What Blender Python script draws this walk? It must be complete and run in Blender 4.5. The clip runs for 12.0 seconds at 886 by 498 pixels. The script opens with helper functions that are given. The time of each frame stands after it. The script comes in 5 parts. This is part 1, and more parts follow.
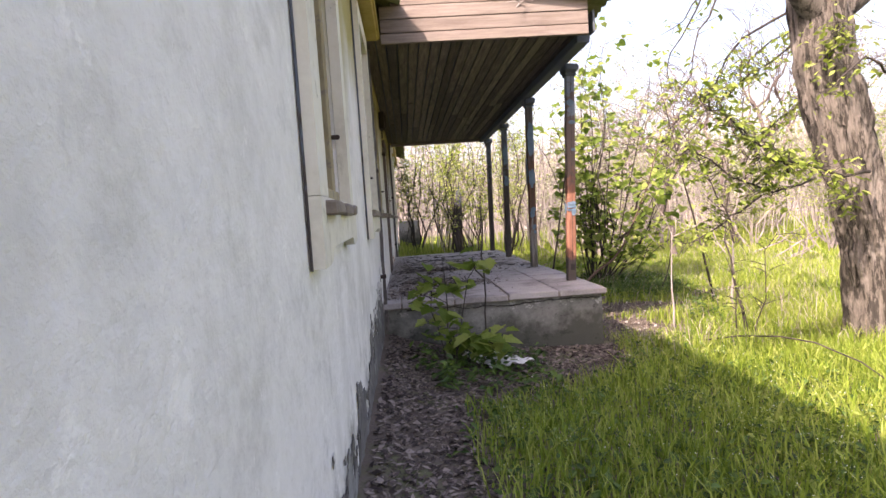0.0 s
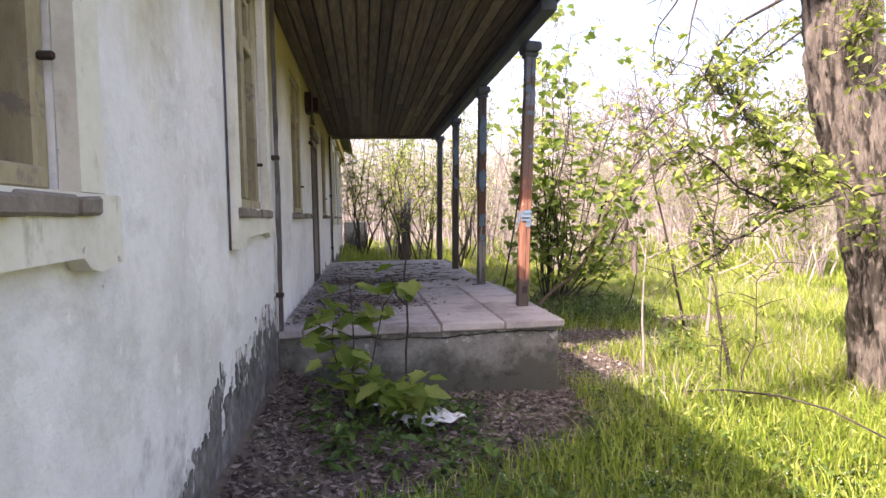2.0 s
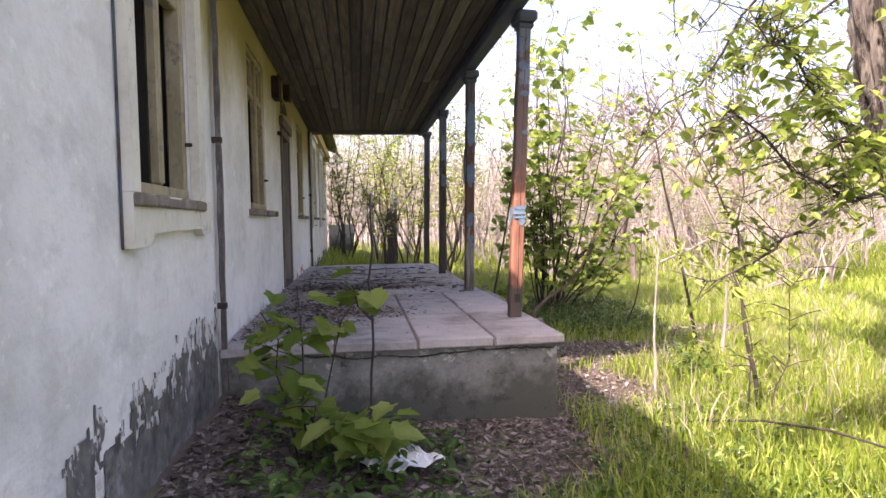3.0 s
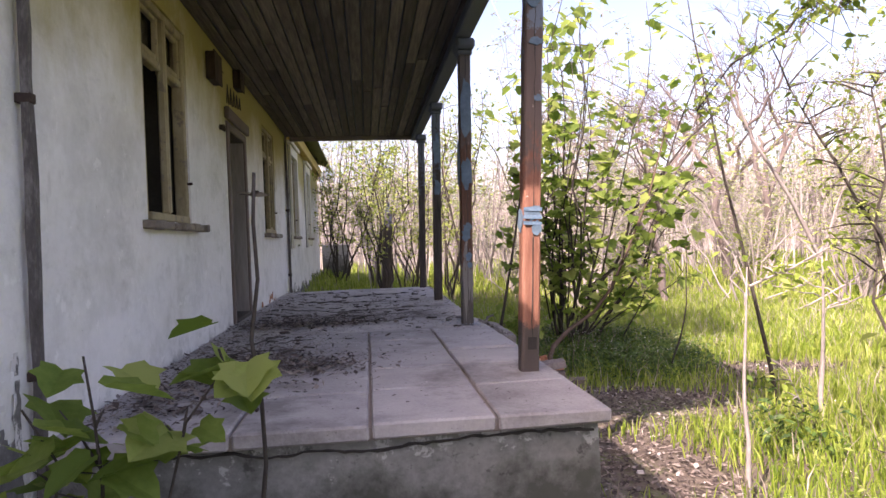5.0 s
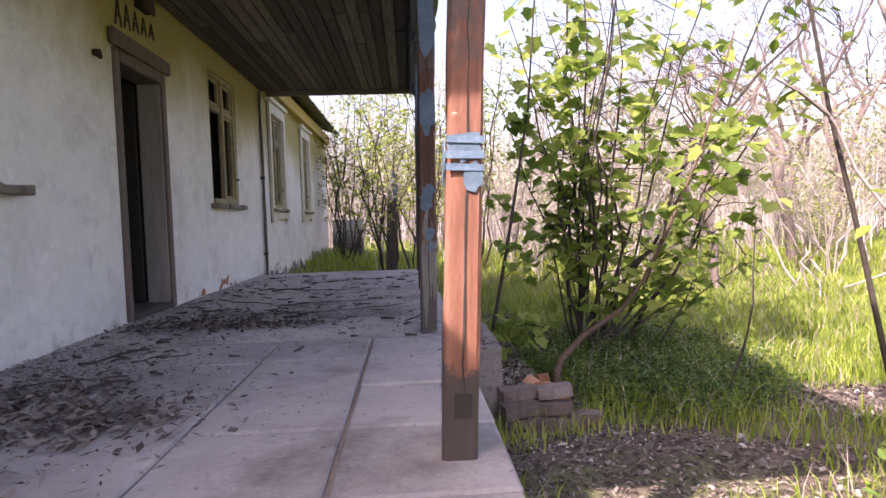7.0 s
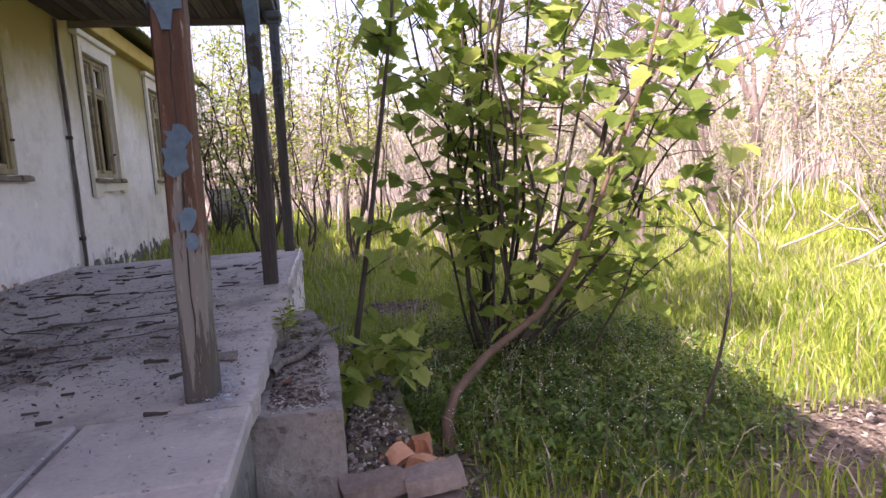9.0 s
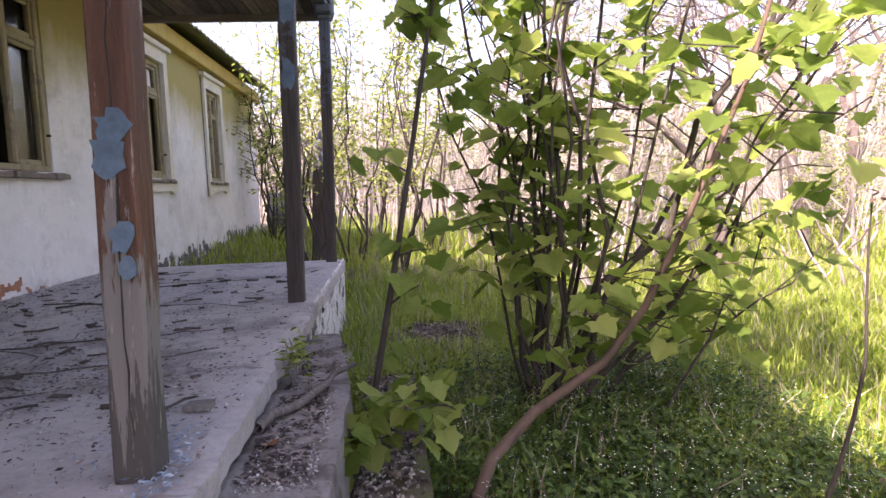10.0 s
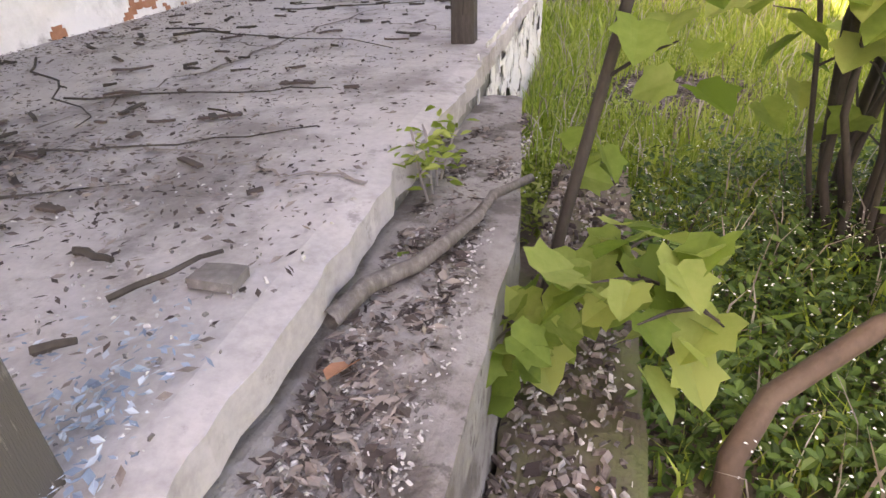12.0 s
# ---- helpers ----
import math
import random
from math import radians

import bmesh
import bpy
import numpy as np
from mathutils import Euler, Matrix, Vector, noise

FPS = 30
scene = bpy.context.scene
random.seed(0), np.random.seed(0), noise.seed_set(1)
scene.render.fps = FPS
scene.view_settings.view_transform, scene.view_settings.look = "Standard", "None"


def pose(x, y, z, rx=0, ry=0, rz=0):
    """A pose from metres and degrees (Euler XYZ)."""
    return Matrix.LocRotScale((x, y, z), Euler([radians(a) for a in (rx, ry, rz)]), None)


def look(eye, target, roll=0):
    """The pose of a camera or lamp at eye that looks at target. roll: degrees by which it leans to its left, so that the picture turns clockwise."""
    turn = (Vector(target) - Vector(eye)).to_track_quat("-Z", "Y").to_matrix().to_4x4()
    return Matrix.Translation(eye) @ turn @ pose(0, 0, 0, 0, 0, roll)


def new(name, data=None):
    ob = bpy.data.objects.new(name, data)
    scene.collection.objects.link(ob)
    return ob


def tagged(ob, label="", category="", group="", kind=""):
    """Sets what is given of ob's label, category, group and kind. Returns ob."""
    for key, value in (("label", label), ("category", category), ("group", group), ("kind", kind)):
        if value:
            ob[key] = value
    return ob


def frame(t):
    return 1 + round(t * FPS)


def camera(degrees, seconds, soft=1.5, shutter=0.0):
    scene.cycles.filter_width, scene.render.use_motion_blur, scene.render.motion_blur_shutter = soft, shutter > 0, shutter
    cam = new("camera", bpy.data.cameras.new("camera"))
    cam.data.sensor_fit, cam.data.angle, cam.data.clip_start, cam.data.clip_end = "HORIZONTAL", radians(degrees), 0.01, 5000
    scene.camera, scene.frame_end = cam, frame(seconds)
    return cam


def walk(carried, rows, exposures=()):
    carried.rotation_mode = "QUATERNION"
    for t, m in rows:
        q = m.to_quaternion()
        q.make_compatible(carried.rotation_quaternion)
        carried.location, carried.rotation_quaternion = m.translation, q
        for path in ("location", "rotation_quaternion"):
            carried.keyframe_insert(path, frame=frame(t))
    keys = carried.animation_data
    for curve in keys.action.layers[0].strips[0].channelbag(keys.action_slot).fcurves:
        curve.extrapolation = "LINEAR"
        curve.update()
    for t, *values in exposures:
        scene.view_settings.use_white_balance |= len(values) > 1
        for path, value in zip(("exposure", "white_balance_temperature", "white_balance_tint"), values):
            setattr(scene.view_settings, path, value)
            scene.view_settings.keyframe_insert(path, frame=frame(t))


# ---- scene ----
cam = camera(72.0, 12.0)
EXPOSURES = [(0, 1.8, 7600, 27), (2.5, 1.92, 7350, 29), (5, 1.72, 7200, 31), (7, 1.83, 7100, 33), (9.5, 1.95, 7150, 35), (10.5, 2.4, 7500, 32), (11.5, 2.98, 8800, 29), (12, 3.42, 9000, 28)]
PATH = [
    (0, (0.31, -1.409, 1.61), (0.424, 0.585, 1.502), -3.9),
    (0.5, (0.366, -1.104, 1.606), (0.527, 0.886, 1.492), -3.4),
    (1, (0.42, -0.703, 1.608), (0.709, 1.273, 1.498), -3.4),
    (1.5, (0.581, -0.338, 1.608), (0.872, 1.641, 1.611), -3.8),
    (2, (0.725, -0.033, 1.622), (0.977, 1.948, 1.518), -1.1),
    (2.5, (0.836, 0.375, 1.559), (1.157, 2.345, 1.427), 0.3),
    (3, (0.937, 0.77, 1.558), (1.213, 2.749, 1.467), -1.0),
    (5, (1.349, 2.391, 1.495), (1.596, 4.376, 1.47), -2.1),
    (5.5, (1.533, 2.754, 1.414), (1.881, 4.723, 1.346), -2.2),
    (6, (1.692, 3.23, 1.449), (1.902, 5.219, 1.414), -4.8),
    (6.5, (1.939, 3.665, 1.445), (1.954, 5.665, 1.435), -1.5),
    (7, (2.126, 4.043, 1.435), (2.233, 6.037, 1.338), -1.9),
    (7.5, (2.311, 4.418, 1.471), (2.781, 6.348, 1.235), -1.7),
    (9.5, (2.804, 6.014, 1.424), (3.106, 7.978, 1.204), -4.1),
    (10, (2.893, 6.266, 1.437), (3.058, 8.25, 1.243), -2.0),
    (10.5, (2.899, 6.555, 1.4), (2.913, 8.502, 0.94), -1.4),
    (11, (2.917, 6.84, 1.385), (2.803, 8.675, 0.598), -4.7),
    (11.5, (2.937, 7.179, 1.337), (2.651, 8.873, 0.314), -4.5),
    (12, (2.847, 7.524, 1.306), (2.398, 9.197, 0.308), -3.1),
]
walk(cam, [(t, look(eye, target, roll)) for t, eye, target, roll in PATH], EXPOSURES)

# ---- world and sun ----
SUN = Vector((1.0, 0.95, -1.42)).normalized()
sky_world = bpy.data.worlds.new("sky")
scene.world = sky_world
sky_world.use_nodes = True
sky = sky_world.node_tree.nodes.new("ShaderNodeTexSky")
sky.sky_type, sky.sun_disc = "NISHITA", False
sky.sun_elevation = math.asin(-SUN.z)
sky.sun_rotation = math.atan2(-SUN.x, -SUN.y)
sky.air_density, sky.dust_density = 1.0, 4.0
bg = sky_world.node_tree.nodes["Background"]
bg.inputs[1].default_value = 0.15
sky_world.node_tree.links.new(sky.outputs[0], bg.inputs[0])
sun = new("sun", bpy.data.lights.new("sun", "SUN"))
sun.data.energy, sun.data.angle, sun.data.color = 3.7, radians(0.6), (1.0, 0.94, 0.84)
sun.matrix_world = look((0, 0, 30), Vector((0, 0, 30)) + SUN)


# ---- materials ----
def mat(name, cols, scale=3.0, fine=40.0, rough=0.85, bump=0.3, stretch=(1, 1, 1), island=0.0, rand=0.0, metal=0.0, translucent=0.0, coords="Object", dist=0.01):
    """Two scales of noise over a ramp of colours, with bump."""
    m = bpy.data.materials.new(name)
    m.use_nodes = True
    n, l = m.node_tree.nodes, m.node_tree.links
    p = n["Principled BSDF"]
    tc = n.new("ShaderNodeTexCoord")
    mp = n.new("ShaderNodeMapping")
    mp.inputs["Scale"].default_value = stretch
    l.new(tc.outputs[coords], mp.inputs[0])
    a, b = n.new("ShaderNodeTexNoise"), n.new("ShaderNodeTexNoise")
    for t, s in ((a, scale), (b, fine)):
        t.inputs["Scale"].default_value, t.inputs["Detail"].default_value = s, 6
        t.inputs["Roughness"].default_value = 0.65
        l.new(mp.outputs[0], t.inputs["Vector"])
    mix = n.new("ShaderNodeMath")
    mix.operation = "MULTIPLY_ADD"
    mix.inputs[1].default_value = 0.35
    l.new(b.outputs[0], mix.inputs[0])
    sc = n.new("ShaderNodeMath")
    sc.operation = "MULTIPLY"
    sc.inputs[1].default_value = 0.65
    l.new(a.outputs[0], sc.inputs[0])
    l.new(sc.outputs[0], mix.inputs[2])
    value = mix.outputs[0]
    if island or rand:
        src = n.new("ShaderNodeNewGeometry").outputs["Random Per Island"] if island else n.new("ShaderNodeObjectInfo").outputs["Random"]
        add = n.new("ShaderNodeMath")
        add.operation = "MULTIPLY_ADD"
        add.inputs[1].default_value = island or rand
        l.new(src, add.inputs[0])
        off = n.new("ShaderNodeMath")
        off.operation = "SUBTRACT"
        off.inputs[1].default_value = (island or rand) / 2
        l.new(value, off.inputs[0])
        l.new(off.outputs[0], add.inputs[2])
        value = add.outputs[0]
    ramp = n.new("ShaderNodeValToRGB")
    e = ramp.color_ramp.elements
    while len(e) < len(cols):
        e.new(0.5)
    for i, c in enumerate(cols):
        e[i].position = 0.28 + 0.44 * i / max(1, len(cols) - 1)
        e[i].color = (*c, 1)
    l.new(value, ramp.inputs[0])
    l.new(ramp.outputs[0], p.inputs["Base Color"])
    p.inputs["Roughness"].default_value, p.inputs["Metallic"].default_value = rough, metal
    if bump:
        bp = n.new("ShaderNodeBump")
        bp.inputs["Strength"].default_value, bp.inputs["Distance"].default_value = bump, dist
        l.new(mix.outputs[0], bp.inputs["Height"])
        l.new(bp.outputs[0], p.inputs["Normal"])
    if translucent:
        tr, ms = n.new("ShaderNodeBsdfTranslucent"), n.new("ShaderNodeMixShader")
        ms.inputs[0].default_value = translucent
        l.new(ramp.outputs[0], tr.inputs[0])
        l.new(p.outputs[0], ms.inputs[1])
        l.new(tr.outputs[0], ms.inputs[2])
        l.new(ms.outputs[0], n["Material Output"].inputs[0])
    return m


def overlay(m, colour, scale, low, high, z_from=None, z_to=None, amount=1.0, stretch=(1, 1, 1), detail=8):
    """A second coat (stain, peeled patch, old paint, painted shade) over a material, cut out by noise, more of it
    towards the height z_to.
    """
    n, l = m.node_tree.nodes, m.node_tree.links
    p = n["Principled BSDF"]
    old = p.inputs["Base Color"].links[0].from_socket
    tc, mp, t = n.new("ShaderNodeTexCoord"), n.new("ShaderNodeMapping"), n.new("ShaderNodeTexNoise")
    mp.inputs["Scale"].default_value = stretch
    l.new(tc.outputs["Object"], mp.inputs[0])
    l.new(mp.outputs[0], t.inputs["Vector"])
    t.inputs["Scale"].default_value, t.inputs["Detail"].default_value, t.inputs["Roughness"].default_value = scale, detail, 0.7
    value = t.outputs[0]
    if z_from is not None:
        sep, rng, add = n.new("ShaderNodeSeparateXYZ"), n.new("ShaderNodeMapRange"), n.new("ShaderNodeMath")
        l.new(tc.outputs["Object"], sep.inputs[0])
        rng.inputs[1].default_value, rng.inputs[2].default_value = min(z_from, z_to), max(z_from, z_to)
        rng.inputs[3].default_value, rng.inputs[4].default_value = (-0.3, 0.3) if z_to > z_from else (0.3, -0.3)
        l.new(sep.outputs[2], rng.inputs[0])
        l.new(value, add.inputs[0])
        l.new(rng.outputs[0], add.inputs[1])
        value = add.outputs[0]
    cut = n.new("ShaderNodeMapRange")
    cut.inputs[1].default_value, cut.inputs[2].default_value, cut.inputs[4].default_value = low, high, amount
    l.new(value, cut.inputs[0])
    mx = n.new("ShaderNodeMix")
    mx.data_type = "RGBA"
    l.new(cut.outputs[0], mx.inputs[0])
    l.new(old, mx.inputs[6])
    mx.inputs[7].default_value = (*colour, 1)
    l.new(mx.outputs[2], p.inputs["Base Color"])
    return m


PLASTER = mat("lime_plaster", [(0.55, 0.545, 0.53), (0.74, 0.735, 0.72), (0.8, 0.795, 0.79), (0.83, 0.825, 0.82)], 1.1, 16, 0.92, 0.9, dist=0.035)
overlay(PLASTER, (0.43, 0.43, 0.4), 1.3, 0.48, 0.7, amount=0.6)
overlay(PLASTER, (0.4, 0.4, 0.37), 3.4, 0.54, 0.68, amount=0.4, stretch=(1, 0.7, 1.2))
overlay(PLASTER, (0.36, 0.355, 0.34), 2.6, 0.62, 0.68, amount=0.3, stretch=(1, 1.6, 0.5))
overlay(PLASTER, (0.88, 0.875, 0.86), 6.0, 0.6, 0.63, amount=0.6)
# Old ochre wash towards the top, deepened for the shade under the porch ceiling.
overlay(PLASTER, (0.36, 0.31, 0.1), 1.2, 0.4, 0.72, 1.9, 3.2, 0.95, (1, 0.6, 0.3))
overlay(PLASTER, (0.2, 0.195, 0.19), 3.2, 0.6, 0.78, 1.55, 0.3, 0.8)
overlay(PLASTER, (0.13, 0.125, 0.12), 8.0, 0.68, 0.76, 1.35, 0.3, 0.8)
overlay(PLASTER, (0.74, 0.735, 0.72), 13, 0.62, 0.66, 1.2, 0.3, 0.8, (1, 1, 0.6))
overlay(PLASTER, (0.3, 0.26, 0.21), 7.0, 0.68, 0.71, amount=0.6)
overlay(PLASTER, (0.22, 0.2, 0.18), 19, 0.7, 0.73, amount=0.6)
RENDER = mat("bare_damp_render", [(0.06, 0.057, 0.055), (0.14, 0.135, 0.13), (0.26, 0.25, 0.245)], 6, 40, 0.95, 0.8)
overlay(RENDER, (0.3, 0.32, 0.31), 3.0, 0.54, 0.6, amount=0.5)
overlay(RENDER, (0.04, 0.038, 0.036), 5.0, 0.5, 0.6, amount=0.7)
overlay(RENDER, (0.68, 0.67, 0.66), 9, 0.56, 0.6, 0.2, 1.3, 0.85, (1, 1.3, 0.6))
CONCRETE = mat("weathered_concrete", [(0.26, 0.242, 0.24), (0.43, 0.4, 0.4), (0.54, 0.51, 0.5)], 1.3, 45, 0.9, 0.4)
overlay(CONCRETE, (0.12, 0.1, 0.095), 2.0, 0.5, 0.64, amount=0.6)
overlay(CONCRETE, (0.1, 0.085, 0.08), 9.0, 0.58, 0.66, amount=0.5)
overlay(CONCRETE, (0.62, 0.59, 0.57), 5.0, 0.62, 0.7, amount=0.5)
SLAB = mat("concrete_paving", [(0.22, 0.205, 0.21), (0.36, 0.34, 0.345), (0.47, 0.45, 0.45)], 2.0, 60, 0.88, 0.35, rand=0.12)
overlay(SLAB, (0.1, 0.088, 0.085), 1.6, 0.5, 0.66, amount=0.65)
overlay(SLAB, (0.58, 0.56, 0.55), 2.6, 0.6, 0.72, amount=0.5)
overlay(SLAB, (0.09, 0.08, 0.076), 22, 0.62, 0.66, amount=0.6)
FOUND = mat("damp_plinth_concrete", [(0.1, 0.1, 0.093), (0.2, 0.2, 0.19), (0.3, 0.3, 0.29)], 2.4, 30, 0.93, 0.6)
overlay(FOUND, (0.06, 0.065, 0.052), 2.6, 0.44, 0.62, 0.95, 0.0, 0.9)
overlay(FOUND, (0.035, 0.036, 0.03), 7.0, 0.56, 0.62, amount=0.7)
overlay(FOUND, (0.5, 0.5, 0.48), 9.0, 0.6, 0.64, 0.2, 0.9, 0.6)
# Ceiling boards, darkened for the weaker light under the porch roof.
WOOD_GREY = mat("weathered_shaded_board", [(0.026, 0.02, 0.017), (0.085, 0.068, 0.058), (0.21, 0.172, 0.142)], 2.5, 30, 0.85, 0.6, (14, 1, 14), island=0.3)
WOOD_GREYX = mat("weathered_fascia_board", [(0.1, 0.078, 0.068), (0.2, 0.165, 0.148), (0.29, 0.25, 0.23)], 2.5, 30, 0.85, 0.5, (1, 14, 14), rand=0.12)
WOOD_DARK = mat("dark_old_timber", [(0.03, 0.024, 0.023), (0.06, 0.05, 0.047), (0.12, 0.1, 0.095)], 3, 40, 0.85, 0.5, (14, 14, 1))
overlay(WOOD_DARK, (0.1, 0.125, 0.165), 5, 0.6, 0.64, 0.2, 2.6, 0.8)
POST_PAINT = mat("flaking_orange_post_sunlit", [(0.12, 0.05, 0.033), (0.24, 0.1, 0.065), (0.36, 0.19, 0.14)], 3, 40, 0.7, 0.5, (12, 12, 1))
# Sunlit span painted in: orange stays bright between a darker foot and top.
overlay(POST_PAINT, (0.07, 0.055, 0.05), 4, 0.5, 0.56, 0.5, 0.1, 1.0)
overlay(POST_PAINT, (0.12, 0.085, 0.075), 3, 0.5, 0.6, 0.8, 1.6, 1.0, (2, 2, 1))
overlay(POST_PAINT, (0.16, 0.21, 0.28), 6, 0.62, 0.66, 0.6, 2.6, 0.8)
overlay(POST_PAINT, (0.6, 0.5, 0.43), 16, 0.66, 0.68, amount=0.7)
POST_END = mat("bare_grey_post", [(0.07, 0.058, 0.052), (0.15, 0.13, 0.12), (0.3, 0.27, 0.25)], 4, 40, 0.88, 0.7, (14, 14, 1))
POST_TWO = mat("worn_brown_post", [(0.04, 0.02, 0.015), (0.105, 0.045, 0.026), (0.2, 0.1, 0.068)], 3, 40, 0.72, 0.6, (12, 12, 1))
overlay(POST_TWO, (0.2, 0.185, 0.175), 4, 0.47, 0.5, 1.0, 0.15, 1.0, (6, 6, 0.7))
overlay(POST_TWO, (0.03, 0.025, 0.022), 5, 0.64, 0.67, 0.9, 0.0, 0.7, (7, 7, 0.6))
overlay(POST_TWO, (0.42, 0.36, 0.32), 9, 0.6, 0.64, amount=0.6, stretch=(5, 5, 0.6))
overlay(POST_TWO, (0.1, 0.085, 0.08), 3, 0.5, 0.62, 1.2, 2.0, 1.0)
TAPE = mat("pale_blue_tape", [(0.06, 0.11, 0.17), (0.11, 0.185, 0.27), (0.19, 0.27, 0.36)], 20, 80, 0.6, 0.3)
BLUE = mat("blue_flaked_paint", [(0.05, 0.085, 0.125), (0.1, 0.16, 0.225), (0.17, 0.245, 0.32)], 9, 60, 0.7, 0.4)
CREAM = mat("old_cream_paint", [(0.16, 0.13, 0.07), (0.31, 0.265, 0.16), (0.44, 0.4, 0.28)], 4, 50, 0.75, 0.5, (1, 1, 0.3))
overlay(CREAM, (0.2, 0.17, 0.14), 9, 0.56, 0.6, amount=0.8)
YELLOW = mat("ochre_cornice_paint", [(0.34, 0.24, 0.05), (0.5, 0.38, 0.11), (0.55, 0.45, 0.2)], 3, 40, 0.8, 0.4)
GREYWOOD = mat("bare_grey_wood", [(0.16, 0.15, 0.14), (0.3, 0.28, 0.26), (0.4, 0.38, 0.36)], 3, 40, 0.85, 0.5, (1, 1, 0.15))
BROWN = mat("brown_painted_door_wood", [(0.07, 0.05, 0.042), (0.12, 0.09, 0.078), (0.18, 0.145, 0.13)], 3, 40, 0.7, 0.4, (6, 6, 1))
SILL = mat("weathered_sill", [(0.11, 0.09, 0.072), (0.2, 0.17, 0.142), (0.33, 0.29, 0.25)], 4, 40, 0.85, 0.5)
# Indoor colour kept near-black: the shade of the unlit rooms is put into it.
INSIDE = mat("shade_black_interior", [(0.015, 0.013, 0.012), (0.03, 0.027, 0.024), (0.05, 0.045, 0.04)], 1.5, 30, 0.95, 0.3)
RUST = mat("rusty_iron", [(0.022, 0.016, 0.013), (0.05, 0.034, 0.028), (0.09, 0.06, 0.045)], 8, 60, 0.8, 0.3, metal=0.3)
ROOF = mat("mossy_slate_roof", [(0.09, 0.1, 0.05), (0.17, 0.18, 0.09), (0.24, 0.23, 0.17)], 3, 40, 0.95, 0.6)
SOIL = mat("leaf_strewn_soil", [(0.06, 0.045, 0.035), (0.12, 0.095, 0.078), (0.2, 0.165, 0.14)], 1.4, 38, 0.97, 0.8, dist=0.03)
overlay(SOIL, (0.1, 0.14, 0.035), 0.9, 0.5, 0.6, amount=0.6)
LITTER = mat("dead_leaves", [(0.035, 0.025, 0.023), (0.09, 0.068, 0.062), (0.25, 0.21, 0.19)], 6, 60, 0.9, 0.2, island=0.6)
CRUMBS = mat("pale_plaster_crumbs", [(0.11, 0.098, 0.094), (0.2, 0.185, 0.178), (0.5, 0.48, 0.47)], 9, 60, 0.9, 0.2, island=0.6)
FLAKES = mat("blue_paint_flakes", [(0.15, 0.2, 0.27), (0.26, 0.33, 0.42), (0.45, 0.5, 0.56)], 9, 60, 0.8, 0.2, island=0.6)
GRASS = mat("spring_grass", [(0.11, 0.19, 0.018), (0.25, 0.35, 0.04), (0.4, 0.45, 0.12)], 0.7, 20, 0.6, 0, island=0.45, translucent=0.4)
HERB = mat("low_herb_leaves", [(0.028, 0.065, 0.011), (0.06, 0.125, 0.02), (0.115, 0.195, 0.038)], 1.2, 20, 0.55, 0, island=0.5, translucent=0.35)
DRYGRASS = mat("dry_straw", [(0.2, 0.165, 0.13), (0.33, 0.285, 0.24), (0.46, 0.41, 0.36)], 1, 20, 0.8, 0, island=0.6, translucent=0.25)
# Far reeds: straw greyed to hold the pinkish distant haze.
REED = mat("haze_grey_reed", [(0.2, 0.18, 0.175), (0.32, 0.29, 0.28), (0.47, 0.43, 0.42)], 1, 20, 0.85, 0, island=0.6)
MAPLE = mat("maple_leaf", [(0.13, 0.21, 0.035), (0.24, 0.335, 0.07), (0.37, 0.44, 0.13)], 2, 30, 0.75, 0.1, island=0.6, translucent=0.6)
FRESH = mat("fresh_spring_leaf", [(0.15, 0.22, 0.03), (0.26, 0.35, 0.06), (0.37, 0.43, 0.12)], 1.5, 20, 0.55, 0, island=0.6, translucent=0.5)
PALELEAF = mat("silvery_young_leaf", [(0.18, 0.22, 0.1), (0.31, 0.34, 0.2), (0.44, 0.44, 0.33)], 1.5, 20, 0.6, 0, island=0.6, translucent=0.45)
BARK = mat("deep_furrowed_bark", [(0.05, 0.042, 0.037), (0.17, 0.15, 0.135), (0.31, 0.28, 0.255)], 3.0, 14, 0.95, 1.0, (5, 5, 1.0), dist=0.06)
overlay(BARK, (0.028, 0.024, 0.021), 3.0, 0.5, 0.56, stretch=(6, 6, 1.1), amount=0.9)
STEM = mat("dark_stem_bark", [(0.02, 0.016, 0.014), (0.045, 0.037, 0.032), (0.085, 0.072, 0.062)], 5, 50, 0.9, 0.5, (1, 1, 0.4))
BROWNSTEM = mat("brown_limb_bark", [(0.05, 0.032, 0.023), (0.095, 0.062, 0.044), (0.15, 0.105, 0.075)], 5, 50, 0.8, 0.5, (1, 1, 0.4))
BATTEN = mat("dark_weathered_batten", [(0.045, 0.04, 0.038), (0.1, 0.09, 0.086), (0.27, 0.25, 0.24)], 5, 30, 0.9, 0.7, (3, 3, 1))
BAND = mat("cream_limewash_band", [(0.5, 0.48, 0.4), (0.68, 0.66, 0.57), (0.76, 0.745, 0.68)], 2.5, 24, 0.9, 0.6)
overlay(BAND, (0.3, 0.28, 0.2), 5, 0.58, 0.66, amount=0.6, stretch=(1, 1, 0.5))
overlay(BAND, (0.2, 0.185, 0.16), 14, 0.64, 0.68, amount=0.7)
STEP = mat("crumbling_step_concrete", [(0.14, 0.125, 0.12), (0.25, 0.23, 0.225), (0.37, 0.35, 0.34)], 3.0, 40, 0.95, 0.9, dist=0.03)
overlay(STEP, (0.1, 0.082, 0.074), 5.0, 0.5, 0.58, amount=0.8)
overlay(STEP, (0.07, 0.06, 0.055), 18, 0.58, 0.63, amount=0.7)
